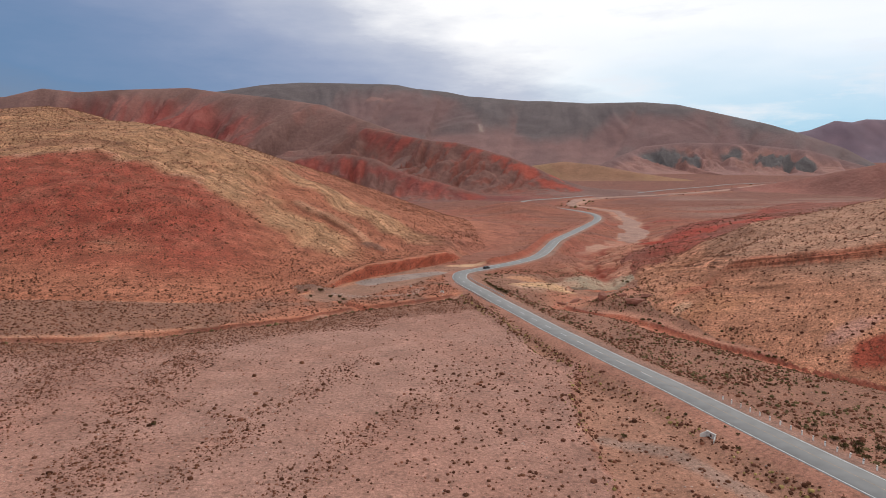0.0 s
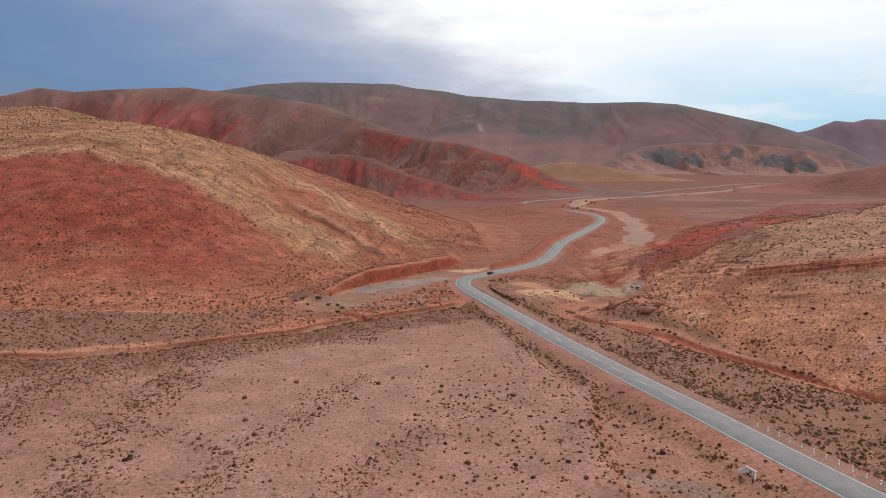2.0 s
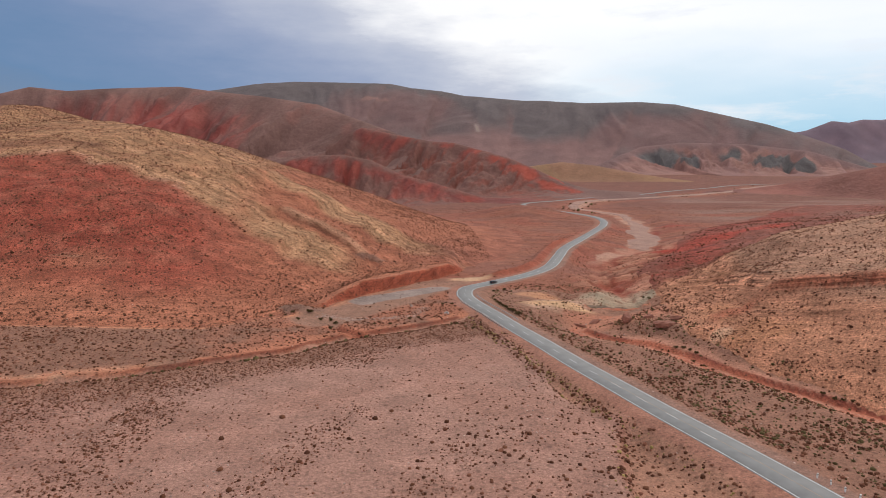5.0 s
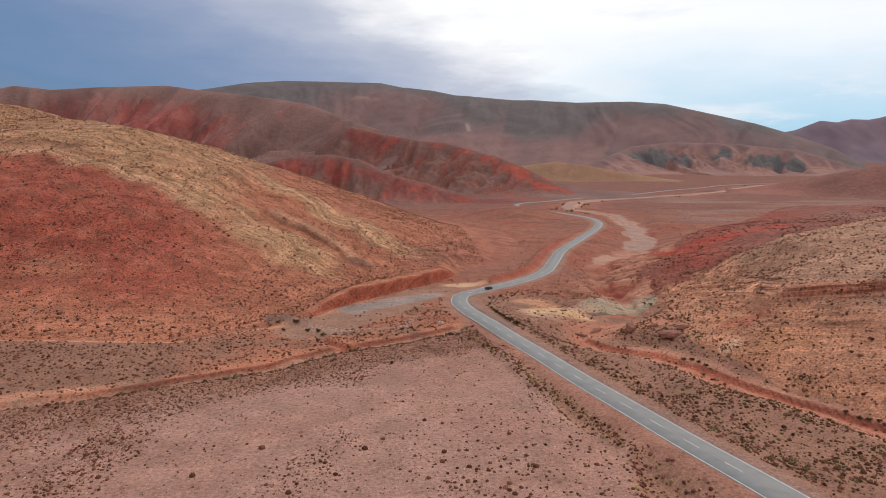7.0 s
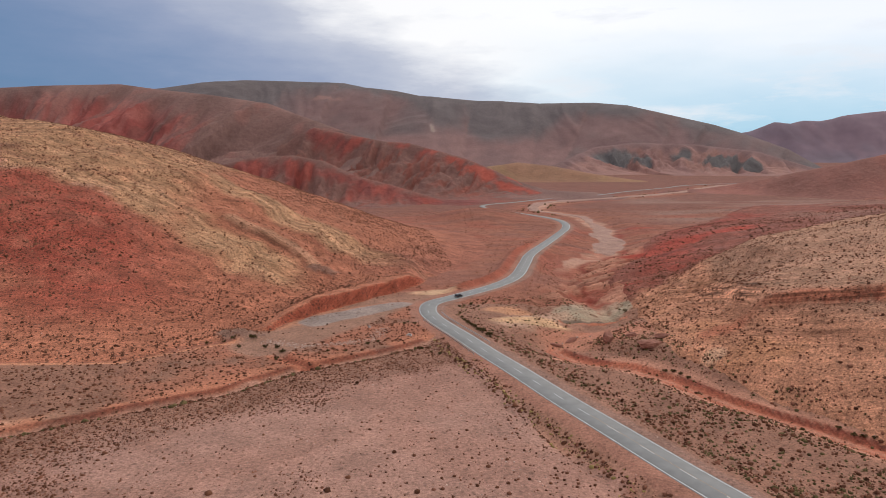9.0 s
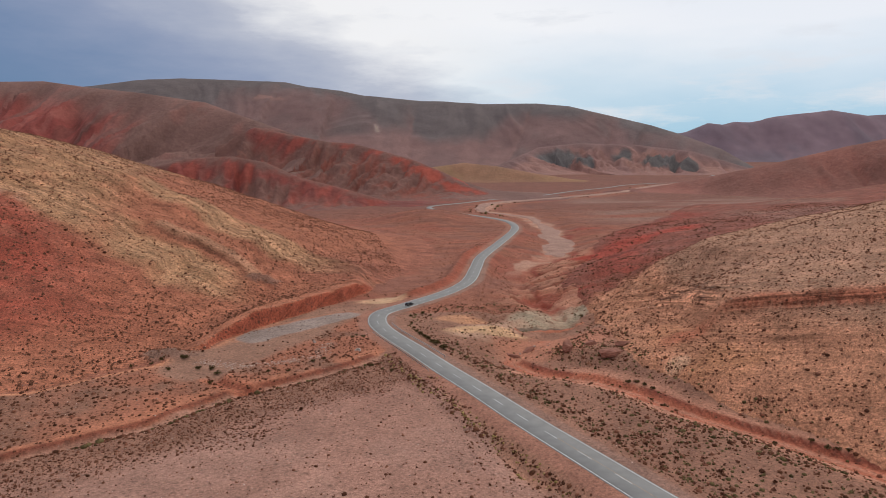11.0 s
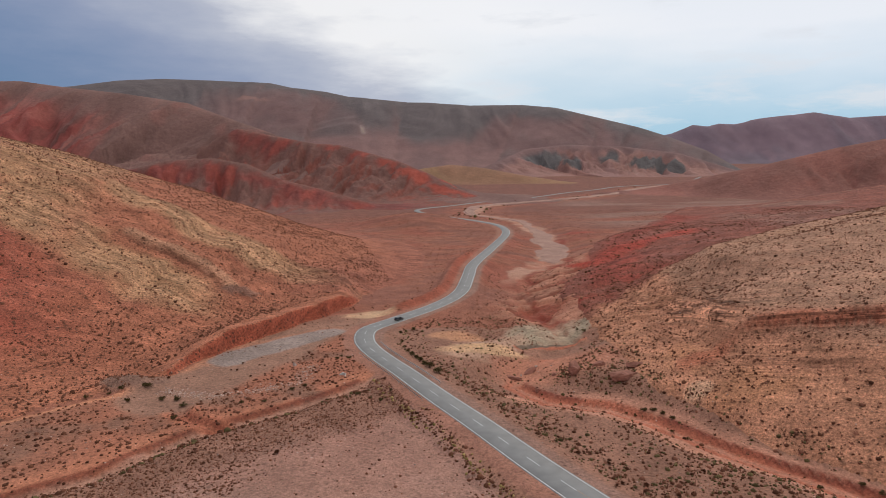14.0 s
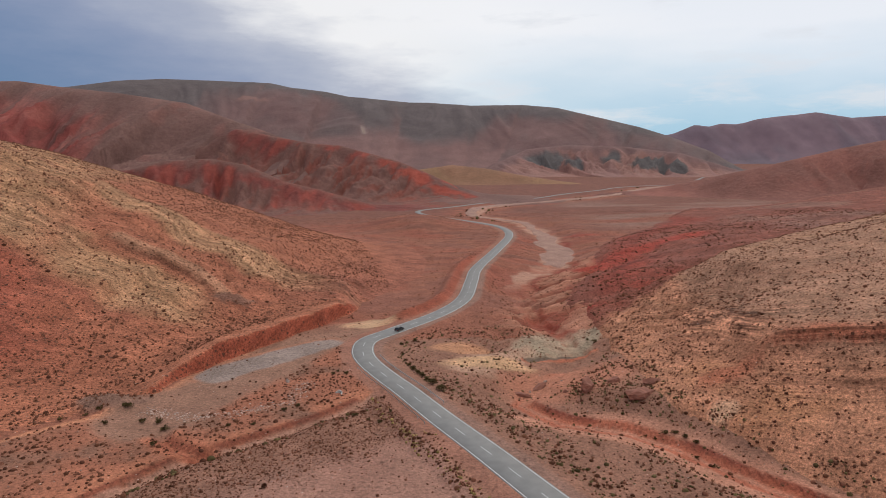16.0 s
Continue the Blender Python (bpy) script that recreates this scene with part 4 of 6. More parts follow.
def brown_colour(x, y, z, steep):
    n1, n2 = fbm(x, y, 260, 4, 111), fbm(x, y, 50, 4, 114)
    d, s, side = along(x, y, BROWN_CREST)
    # browns lightened and blued: the haze of distance is in the colour
    c = np.broadcast_to(np.array((0.185, 0.114, 0.106)), (*x.shape, 3)).copy()
    c = blend(c, (0.15, 0.102, 0.095), step(n1, 0.0, 0.5) * 0.7)
    face = step(d + n1 * 60, 30, 110) * (1 - step(d + n1 * 160, 240, 420)) * (1 - step(x + n1 * 100, -470, -350)) * step(x + n1 * 80, -1150, -1000)
    flute = 0.25 + 0.75 * step(fbm(s * 3400 + n1 * 40, d * 0.15, 40, 3, 117), -0.25, 0.25)
    rill = fbm(s * 3400 + n2 * 10, d * 0.1, 16, 3, 119)
    c = blend(c, (0.235, 0.07, 0.064), face * flute)
    c = blend(c, (0.33, 0.13, 0.115), face * step(rill, 0.15, 0.5) * 0.6)
    c = blend(c, (0.13, 0.055, 0.05), face * step(-rill, 0.2, 0.5) * 0.6)
    c = blend(c, (0.21, 0.105, 0.095), step(n2 + n1, 0.25, 0.6) * 0.6)
    return c * (1 + n2 * 0.14 + fbm(s * 3400 + n1 * 60, d * 0.2, 70, 3, 118) * 0.3)[..., None]


def main_colour(x, y, z, steep):
    n1, n2, n3 = fbm(x, y, 520, 4, 231), fbm(x, y, 110, 4, 234), fbm(x, y, 35, 3, 235)
    d, s, side = along(x, y, MAIN_CREST)
    u = s * 4700
    run = fbm(u + n1 * 120, d * 0.22, 150, 4, 240)
    # these rock tones include a bluish tint for aerial haze
    c = np.broadcast_to(np.array((0.185, 0.124, 0.128)), (*x.shape, 3)).copy()
    c = blend(c, (0.21, 0.135, 0.135), step(run + n2 * 0.4, 0.0, 0.4) * 0.7 * step(d, 200, 500))
    grey = step(0.95 - d / 640 + n1 * 0.9 + run * 0.45 - 0.35 * step(x, 500, 1100), 0.15, 0.6)
    c = blend(c, (0.118, 0.112, 0.122), grey * 0.9)
    c = blend(c, (0.14, 0.118, 0.122), step(-run + n2 * 0.3, 0.15, 0.5) * (1 - grey) * 0.6)
    c = blend(c, (0.26, 0.165, 0.155), spot(x, y, -165, 3105, 110, 30, n3, 0.7, 0.7) * 0.8)
    c = blend(c, (0.30, 0.26, 0.24), spot(x, y, 300, 2890, 16, 45, n3, 0.6, 0.6) * 0.7)
    c = blend(c, (0.20, 0.115, 0.105), step(d + n2 * 90, 620, 820) * step(run + n3 * 0.5, 0.05, 0.4) * 0.6)
    return c * (1 + n2 * 0.10 + n3 * 0.10 + run * 0.10)[..., None]


def form_sheet(name, xs, ys, form, colour, material, label, category="hill", under=None):
    under = under or ground_height_far
    ob = sheet(name, xs, ys, lambda X, Y: under(X, Y) + form(X, Y), colour, material,
               lambda X, Y, Z: form(X, Y) > -1.5)
    return tagged(ob, label, category, kind="structure")


def ground_height_far(x, y):
    return valley(x, y) - 0.02 * np.clip(x, -150, 60) * step(-y, -420, -250)


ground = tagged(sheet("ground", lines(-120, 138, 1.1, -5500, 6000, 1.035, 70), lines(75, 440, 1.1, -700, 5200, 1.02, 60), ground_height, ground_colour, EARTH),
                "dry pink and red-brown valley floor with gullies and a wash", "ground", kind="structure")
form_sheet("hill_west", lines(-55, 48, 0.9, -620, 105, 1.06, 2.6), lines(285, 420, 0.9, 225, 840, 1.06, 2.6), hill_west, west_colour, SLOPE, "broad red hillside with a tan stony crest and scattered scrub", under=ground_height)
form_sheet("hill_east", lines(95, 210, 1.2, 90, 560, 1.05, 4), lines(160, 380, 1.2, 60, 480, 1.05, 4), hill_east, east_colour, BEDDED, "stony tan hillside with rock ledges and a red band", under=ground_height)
form_sheet("hill_red", np.arange(110, 900, 3.5), np.arange(360, 900, 3.5), hill_red, red_colour, SLOPE, "low crimson earth slopes beyond the wash", under=ground_height)
form_sheet("ridge_brown", lines(-1250, 320, 6.5, -2300, 640, 1.1, 40), lines(1150, 2050, 6.5, 900, 2500, 1.1, 40), lambda x, y: ridge_form(x, y, BROWN_CREST, 620, 500, 0.9, 1.15, 150, 101),
           brown_colour, ROCK, "dark brown ridge with red eroded gullies", "mountain")
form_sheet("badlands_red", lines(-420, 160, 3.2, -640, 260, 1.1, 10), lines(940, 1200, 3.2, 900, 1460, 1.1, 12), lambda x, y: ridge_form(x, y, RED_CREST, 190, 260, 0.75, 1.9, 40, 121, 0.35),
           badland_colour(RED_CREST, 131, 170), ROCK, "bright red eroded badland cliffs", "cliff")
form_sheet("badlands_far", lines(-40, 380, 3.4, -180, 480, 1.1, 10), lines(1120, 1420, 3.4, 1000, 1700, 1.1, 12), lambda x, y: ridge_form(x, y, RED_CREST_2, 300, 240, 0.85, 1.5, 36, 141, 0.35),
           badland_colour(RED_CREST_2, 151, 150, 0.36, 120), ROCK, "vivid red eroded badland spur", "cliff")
form_sheet("hill_yellow", np.arange(0, 950, 9.0), np.arange(1550, 2200, 9.0), lambda x, y: ridge_form(x, y, YELLOW_CREST, 160, 200, 1.0, 0.3, 80, 161),
           rock_colour((0.27, 0.17, 0.105), (0.24, 0.14, 0.095), (0.22, 0.13, 0.09), 0.3, 171, 100, YELLOW_CREST, 60), ROCK, "low yellow-brown hill on the valley floor")
form_sheet("ridge_east", np.arange(250, 2000, 7.5), np.arange(500, 1760, 7.5), lambda x, y: ridge_form(x, y, EAST_CREST, 330, 400, 1.0, 0.9, 70, 181),
           rock_colour((0.22, 0.108, 0.094), (0.245, 0.112, 0.096), (0.20, 0.104, 0.094), 0.25, 191, 100, EAST_CREST, 60), ROCK, "long reddish-brown ridge with shallow gullies", "mountain")
form_sheet("foothills", lines(520, 1750, 7.0, 300, 1990, 1.1, 25), lines(2080, 2520, 7.0, 1900, 2900, 1.1, 30), lambda x, y: ridge_form(x, y, FOOT_CREST, 420, 300, 0.95, 1.8, 70, 201),
           foot_colour, ROCK, "eroded grey and pink foothills below the mountain", "hill")
form_sheet("mountain_main", lines(-1300, 1950, 9.5, -3000, 2950, 1.1, 50), lines(2250, 3430, 9.5, 1500, 4200, 1.1, 60), lambda x, y: ridge_form(x, y, MAIN_CREST, 1050, 600, 0.85, 0.26, 260, 221),
           main_colour, ROCK, "long dark grey-brown mountain range with gullied flanks", "mountain")
# purple haze of distance is mixed into this range's base colours
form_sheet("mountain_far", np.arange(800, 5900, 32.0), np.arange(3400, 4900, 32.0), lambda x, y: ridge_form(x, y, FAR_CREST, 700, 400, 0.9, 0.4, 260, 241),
           rock_colour((0.165, 0.13, 0.172), (0.18, 0.135, 0.172), (0.145, 0.125, 0.165), 0.3, 251, 250, FAR_CREST, 200, 1500), ROCK, "distant mountain range with purple haze put into its colour", "mountain")


def riverbed():
    """The pale dry bed of the far valley: a braided strip of sand beside the road."""
    line = smooth_line([p for p in WASH if p[1] > 505] + [(960, 1560), (1120, 1700)], 4.0)
    out = np.gradient(line, axis=0)
    out = np.stack([out[:, 1], -out[:, 0]], -1) / np.hypot(*out.T)[:, None]
    w = np.interp(line[:, 1], (505, 530, 570, 640, 720, 820, 880, 1500), (4, 8, 10, 8, 6, 5, 4, 10))
    n = np.arange(len(line))
    lo = -w * np.clip(1 + 1.6 * fbm(n, n * 0 + 3.0, 9, 4, 401), 0.15, 2.2)
    hi = w * np.clip(1 + 1.6 * fbm(n, n * 0 + 9.0, 9, 4, 402), 0.15, 2.2)
    verts = []
    for k, p in enumerate(line):
        offs = (lo[k] - 4, lo[k], (lo[k] + hi[k]) / 2, hi[k], hi[k] + 4)
        px, py = p[0] + out[k, 0] * np.array(offs), p[1] + out[k, 1] * np.array(offs)
        pz = np.minimum(ground_height(px, py), ground_height(px, py)[2] + 0.6) if p[1] < 860 else valley(px, py) + 0.3
        for j, up in enumerate((-1.4, 0.35, 0.45, 0.35, -1.4)):
            verts.append((px[j], py[j], float(pz[j]) + up - (2.0 if k in (0, len(line) - 1) else 0)))
    faces = [(5 * k + j, 5 * k + j + 1, 5 * k + j + 6, 5 * k + j + 5) for k in range(len(line) - 1) for j in range(4)]
    me = bpy.data.meshes.new("riverbed")
    me.from_pydata([tuple(map(float, v)) for v in verts], [], faces)
    col = np.ones((len(verts), 4), np.float32)
    col[:, :3] = np.array((0.37, 0.215, 0.165)) * (1 + 0.14 * fbm(np.arange(len(verts)) // 5 * 1.0, np.arange(len(verts)) % 5 * 4.0, 9, 3, 405))[:, None]
    att = me.color_attributes.new("geology", "FLOAT_COLOR", "POINT")
    att.data.foreach_set("color", col.ravel())
    me.materials.append(EARTH)
    me.update()
    return tagged(new("riverbed", me), "pale pink dry riverbed winding up the valley", "riverbed", kind="structure")


riverbed()

# ---------------------------------------------------------------- road
ASPHALT = paint("worn grey asphalt", GREY_ASPHALT, 0.85, vary=0.10, scale=0.35, bump=0.1)
WHITE_LINE = paint("worn white road paint", (0.62, 0.62, 0.60), 0.7, vary=0.25, scale=2.5)
YELLOW_LINE = paint("faded orange road paint", (0.36, 0.25, 0.17), 0.8, vary=0.3, scale=1.5)

ROAD_DIR = np.gradient(ROAD_LINE, axis=0)
ROAD_DIR /= np.hypot(*ROAD_DIR.T)[:, None]
ROAD_OUT = np.stack([ROAD_DIR[:, 1], -ROAD_DIR[:, 0]], -1)
ROAD_ARC = np.r_[0, np.cumsum(np.hypot(*np.diff(ROAD_LINE, axis=0).T))]


def mesh_from(name, verts, faces, material, smooth=True):
    me = bpy.data.meshes.new(name)
    me.from_pydata([tuple(map(float, v)) for v in verts], [], [tuple(f) for f in faces])
    me.materials.append(material)
    if smooth:
        me.polygons.foreach_set("use_smooth", np.ones(len(me.polygons), bool))
    me.update()
    return me


def road_point(arc, off, up=0.0):
    """A place on the road: metres along it, metres to its right, metres above its surface."""
    c = [np.interp(arc, ROAD_ARC, ROAD_LINE[:, k]) for k in (0, 1)]
    o = [np.interp(arc, ROAD_ARC, ROAD_OUT[:, k]) for k in (0, 1)]
    x, y = c[0] + off * o[0], c[1] + off * o[1]
    z = float(road_level(np.array(c[0]), np.array(c[1]))) + 0.06 - 0.02 * abs(off) + up
    return x, y, z


def ribbon(name, a, b, offs, material, up=0.0, spacing=3.0, thick=0.0):
    arcs = np.linspace(a, b, max(2, int((b - a) / spacing) + 1))
    verts = [road_point(s, o, up - (thick if thick and k in (0, len(offs) - 1) else 0)) for s in arcs for k, o in enumerate(offs)]
    n = len(offs)
    faces = [(i * n + k, i * n + k + 1, (i + 1) * n + k + 1, (i + 1) * n + k) for i in range(len(arcs) - 1) for k in range(n - 1)]
    return new(name, mesh_from(name, verts, faces, material))


def child(ob, parent, label=""):
    ob.parent = parent
    return tagged(ob, label) if label else ob


road = tagged(ribbon("road", 0, ROAD_ARC[-1], (-3.95, -3.75, 0, 3.75, 3.95), ASPHALT, thick=0.35), "grey two-lane asphalt road winding down the valley", "road", kind="structure")


def arc_at_y(y):
    return float(np.interp(y, ROAD_LINE[:260, 1], ROAD_ARC[:260]))


for off in (-3.4, 3.4):
    child(ribbon("edge_line", 60, arc_at_y(720), (off - 0.09, off + 0.09), WHITE_LINE, up=0.012), road, "solid white edge line")
child(ribbon("centre_line", 60, arc_at_y(196), (0.16, 0.30), YELLOW_LINE, up=0.012), road, "faded orange centre line")
for s in np.arange(arc_at_y(150), arc_at_y(560), 11.8):
    child(ribbon("dash", s, s + 4.6, (-0.08, 0.08), WHITE_LINE, up=0.012), road)

# ---------------------------------------------------------------- plants and stones
LEAF = paint("dry olive scrub leaves", (0.130, 0.054, 0.031), 0.9, vary=0.3, scale=0.6, island=True, gloss=0.04)
TWIG = paint("dead grey-brown scrub", (0.180, 0.074, 0.046), 0.95, vary=0.3, scale=0.8, island=True, gloss=0.04)
GREEN = paint("dark green bush leaves", (0.112, 0.080, 0.036), 0.85, vary=0.35, scale=0.8, island=True, gloss=0.04)
STRAW = paint("yellow bunch grass", (0.30, 0.21, 0.08), 0.9, vary=0.3, scale=0.8, island=True, gloss=0.04)
BARK = paint("grey bark", (0.12, 0.085, 0.06), 0.95, vary=0.3, scale=4)
STONE = paint("pale pinkish stone", (0.44, 0.31, 0.25), 0.9, vary=0.25, scale=1.2, bump=0.3, island=True)
REDSTONE = paint("dark red sandstone", (0.27, 0.108, 0.072), 0.92, vary=0.25, scale=0.7, bump=0.5)
CONCRETE = paint("whitewashed concrete", (0.60, 0.57, 0.52), 0.85, vary=0.15, scale=2.0, bump=0.2)
STEEL = paint("galvanised steel", (0.42, 0.42, 0.42), 0.5, 0.6, vary=0.12, scale=2)
rng = np.random.default_rng(7)


def surface(x, y):
    """The top of the ground or of the near hills."""
    x, y = np.asarray(x, float), np.asarray(y, float)
    g = ground_height(x, y)
    rise = np.maximum(np.maximum(hill_west(x, y), hill_east(x, y)), hill_red(x, y))
    return g + np.maximum(rise, 0)


def tuft(seed, leaves, spread=1.0):
    """Points and faces of one low shrub of unit width: a rough mound with leaf blades standing out of it."""
    r = np.random.default_rng(seed)
    v, f = [], []
    n = 6
    ring = [(math.cos(2 * math.pi * k / n), math.sin(2 * math.pi * k / n)) for k in range(n)]
    for k, (c, s) in enumerate(ring):
        v.append((c * 0.42 * r.uniform(0.75, 1.2), s * 0.42 * r.uniform(0.75, 1.2), -0.12))
    for k, (c, s) in enumerate(ring):
        v.append((c * 0.40 * r.uniform(0.7, 1.25), s * 0.40 * r.uniform(0.7, 1.25), r.uniform(0.18, 0.34)))
    v.append((r.uniform(-0.1, 0.1), r.uniform(-0.1, 0.1), r.uniform(0.42, 0.58)))
    for k in range(n):
        j = (k + 1) % n
        f += [(k, j, n + j), (k, n + j, n + k), (n + k, n + j, 2 * n)]
    for _ in range(leaves):
        a, e = r.uniform(0, 2 * math.pi), r.uniform(0.25, 1.3)
        d = np.array((math.cos(a) * math.cos(e), math.sin(a) * math.cos(e), math.sin(e)))
        base, tip = d * 0.22 + (0, 0, 0.05), d * r.uniform(0.5, 0.72) * spread
        side = np.array((-math.sin(a), math.cos(a), 0)) * r.uniform(0.06, 0.12)
        i = len(v)
        v += [tuple(base - side), tuple(base + side), tuple(tip)]
        f.append((i, i + 1, i + 2))
    return np.array(v, float), np.array(f, int)


def sprig(seed):
    """A very small plant: a four-sided mound with a few blades."""
    r = np.random.default_rng(seed)
    v = [(0.45 * math.cos(a) * r.uniform(0.7, 1.2), 0.45 * math.sin(a) * r.uniform(0.7, 1.2), -0.12) for a in (0.3, 1.9, 3.4, 5.0)]
    v.append((r.uniform(-0.15, 0.15), r.uniform(-0.15, 0.15), r.uniform(0.4, 0.6)))
    f = [(0, 1, 4), (1, 2, 4), (2, 3, 4), (3, 0, 4)]
    for _ in range(3):
        a = r.uniform(0, 6.28)
        d = np.array((math.cos(a), math.sin(a), 0.0))
        q = np.array((-d[1], d[0], 0.0)) * 0.12
        i = len(v)
        v += [tuple(d * 0.15 - q), tuple(d * 0.15 + q), tuple(d * r.uniform(0.4, 0.65) + (0, 0, r.uniform(0.3, 0.65)))]
        f.append((i, i + 1, i + 2))
    return np.array(v, float), np.array(f, int)


TUFTS = [tuft(k, 9) for k in range(10)]
SPRIGS = [sprig(k) for k in range(10)]


def stone(seed):
    r = np.random.default_rng(seed)
    bm = bmesh.new()
    bmesh.ops.create_icosphere(bm, subdivisions=1, radius=0.5)
    for p in bm.verts:
        p.co = Vector((p.co.x * r.uniform(0.75, 1.2), p.co.y * r.uniform(0.7, 1.1), p.co.z * r.uniform(0.5, 0.8)))
    bm.verts.index_update()
    v, f = np.array([tuple(p.co) for p in bm.verts]), np.array([[q.index for q in t.verts] for t in bm.faces])
    bm.free()
    return v, f


STONES = [stone(k) for k in range(6)]


def strew(name, forms, x, y, size, materials, label, category, flat=1.0, share=(), z=None, sink=0.0):
    """One mesh of many small pieces strewn over the ground."""
    z = surface(x, y) if z is None else z
    V, F, M, base = [], [], [], 0
    kind = rng.integers(0, len(forms), len(x))
    mat = rng.choice(len(materials), len(x), p=share or None)
    turn = rng.uniform(0, 2 * math.pi, len(x))
    for k in range(len(forms)):
        pick = np.where(kind == k)[0]
        v, f = forms[k]
        c, s = np.cos(turn[pick])[:, None], np.sin(turn[pick])[:, None]
        w = size[pick][:, None]
        tall = flat * rng.uniform(0.8, 1.2, len(pick))[:, None]
        P = np.stack([x[pick][:, None] + w * (c * v[:, 0] - s * v[:, 1]), y[pick][:, None] + w * (s * v[:, 0] + c * v[:, 1]),
                      z[pick][:, None] + w * (v[:, 2] * tall - sink)], -1)
        V.append(P.reshape(-1, 3))
        F.append((f[None] + base + len(v) * np.arange(len(pick))[:, None, None]).reshape(-1, 3))
        M.append(np.repeat(mat[pick], len(f)))
        base += len(v) * len(pick)
    V, F, M = np.concatenate(V), np.concatenate(F), np.concatenate(M)
    me = bpy.data.meshes.new(name)
    me.vertices.add(len(V))
    me.vertices.foreach_set("co", V.astype(np.float32).ravel())
    me.loops.add(F.size)
    me.loops.foreach_set("vertex_index", F.astype(np.int32).ravel())
    me.polygons.add(len(F))
    me.polygons.foreach_set("loop_start", np.arange(0, F.size, 3, dtype=np.int32))
    me.polygons.foreach_set("material_index", M.astype(np.int32))
    me.update(calc_edges=True)
    for m in materials:
        me.materials.append(m)
    return tagged(new(name, me), label, category, kind="stuff")


def scatter(n, x0, x1, y0, y1, chance):
    x, y = rng.uniform(x0, x1, n), rng.uniform(y0, y1, n)
    keep = rng.random(n) < chance(x, y)
    return x[keep], y[keep]


def off_road(x, y, clear=8.0):
    d, s, side = by_road(x, y)
    return d > clear + fbm(x, y, 10, 2, 300) * 1.5, np.where(side > 0, d, -d)


def sizes(n, mean, spread=0.45):
    return np.clip(rng.lognormal(math.log(mean), spread, n), mean * 0.4, mean * 2.6)


BANDS = (((-15, 172), (-20, 159), (-24, 145), (-30, 135), (-34, 123), (-37, 111), (-41, 92), (-44, 70)), ((-64, 190), (-63, 159), (-62, 141), (-57, 120), (-54, 102), (-54, 80)),
         ((-60, 141), (-48, 132), (-36, 124)), ((-92, 170), (-88, 145), (-84, 120), (-80, 95)), ((8, 150), (-2, 128), (-14, 112), (-22, 92)))


def fan_zone(x, y):
    """Where the fan's scrub gathers: along the gully and in old runnels, and thinly elsewhere."""
    ok, rd = off_road(x, y)
    gd, gs, gside = along(x, y, GULLY)
    n = fbm(x, y, 14, 3, 305)
    runnel = 0.0
    for k, line in enumerate(BANDS):
        d = along(x, y, line)[0] + n * 5
        runnel = np.maximum(runnel, (1 - step(d, 1.5, (7, 11, 4, 9, 6)[k])) * (0.8, 1.0, 0.6, 0.7, 0.5)[k])
    by_gully = 1 - step(gd + n * 9, 17, 29)
    return ok & (gside > 0) & (rd < 0), rd, runnel, by_gully, n


def fan_chance(x, y):
    inside, rd, runnel, by_gully, n = fan_zone(x, y)
    west = step(-x + n * 14, 62, 84) * step(y, 120, 165)
    c = 0.07 + 0.95 * runnel * (0.4 + 0.6 * step(fbm(x, y, 9, 2, 306), -0.3, 0.2)) + 0.95 * by_gully + 0.5 * west
    return np.where(inside, c, 0)


def round_chance(x, y):
    inside, rd, runnel, by_gully, n = fan_zone(x, y)
    c = 0.05 + 0.7 * step(x + n * 10, -12, 12) * (1 - step(y + n * 12, 150, 200)) + 0.5 * runnel + 0.25 * by_gully + 0.5 * step(x, 22, 40)
    return np.where(inside, c, 0)


x, y = scatter(165000, -150, 75, 66, 300, fan_chance)
strew("scrub", TUFTS + SPRIGS * 2, x, y, sizes(len(x), 0.34, 0.45), [LEAF, TWIG], "small dark dry tufts scattered over the pink fan", "scrub", 0.8, (0.45, 0.55))
x, y = scatter(9000, -130, 75, 66, 290, round_chance)
strew("scrub", TUFTS, x, y, sizes(len(x), 0.60, 0.35), [LEAF, TWIG], "rounded brown shrubs standing apart on the pink fan", "scrub", 0.85, (0.6, 0.4))


def edge_chance(x, y):
    fd, fs, fside = along(x, y, FAN_EDGE)
    return np.exp(-(((fd + fbm(x, y, 8, 2, 307) * 1.5) / 1.6) ** 2)) * (0.35 + 0.65 * step(fbm(x, y, 10, 2, 308), -0.2, 0.2))


x, y = scatter(6500, 24, 52, 60, 248, edge_chance)
strew("scrub", TUFTS, x, y, sizes(len(x), 0.50, 0.4), [TWIG, LEAF, STRAW], "olive-brown scrub along the edge of the fan", "scrub", 0.9, (0.5, 0.3, 0.2))

x, y = scatter(34000, -170, 130, -120, 62, lambda x, y: np.where(by_road(x, y)[0] > 9, 0.13 + 0.4 * step(fbm(x, y, 30, 3, 304), 0.0, 0.4), 0))
strew("scrub", SPRIGS, x, y, sizes(len(x), 0.40, 0.5), [LEAF, TWIG], "sparse dry tufts on the upper pink fan", "scrub", 0.8, (0.45, 0.55))


def gully_chance(x, y):
    ok, rd = off_road(x, y)
    gd, gs, gside = along(x, y, GULLY)
    td, ts, tside = along(x, y, TOE)
    pd, ps, pside = along(x, y, PAN)
    c = 0.55 + 0.3 * fbm(x, y, 20, 3, 311)
    c = np.where(gd < 5, 0.25, c) * np.where(td < 4, 0.25, 1) * np.where(pd < 11, 0.03, 1)
    return np.where(ok & (gside < 0) & (rd < 0) & (tside > 0), c, 0)


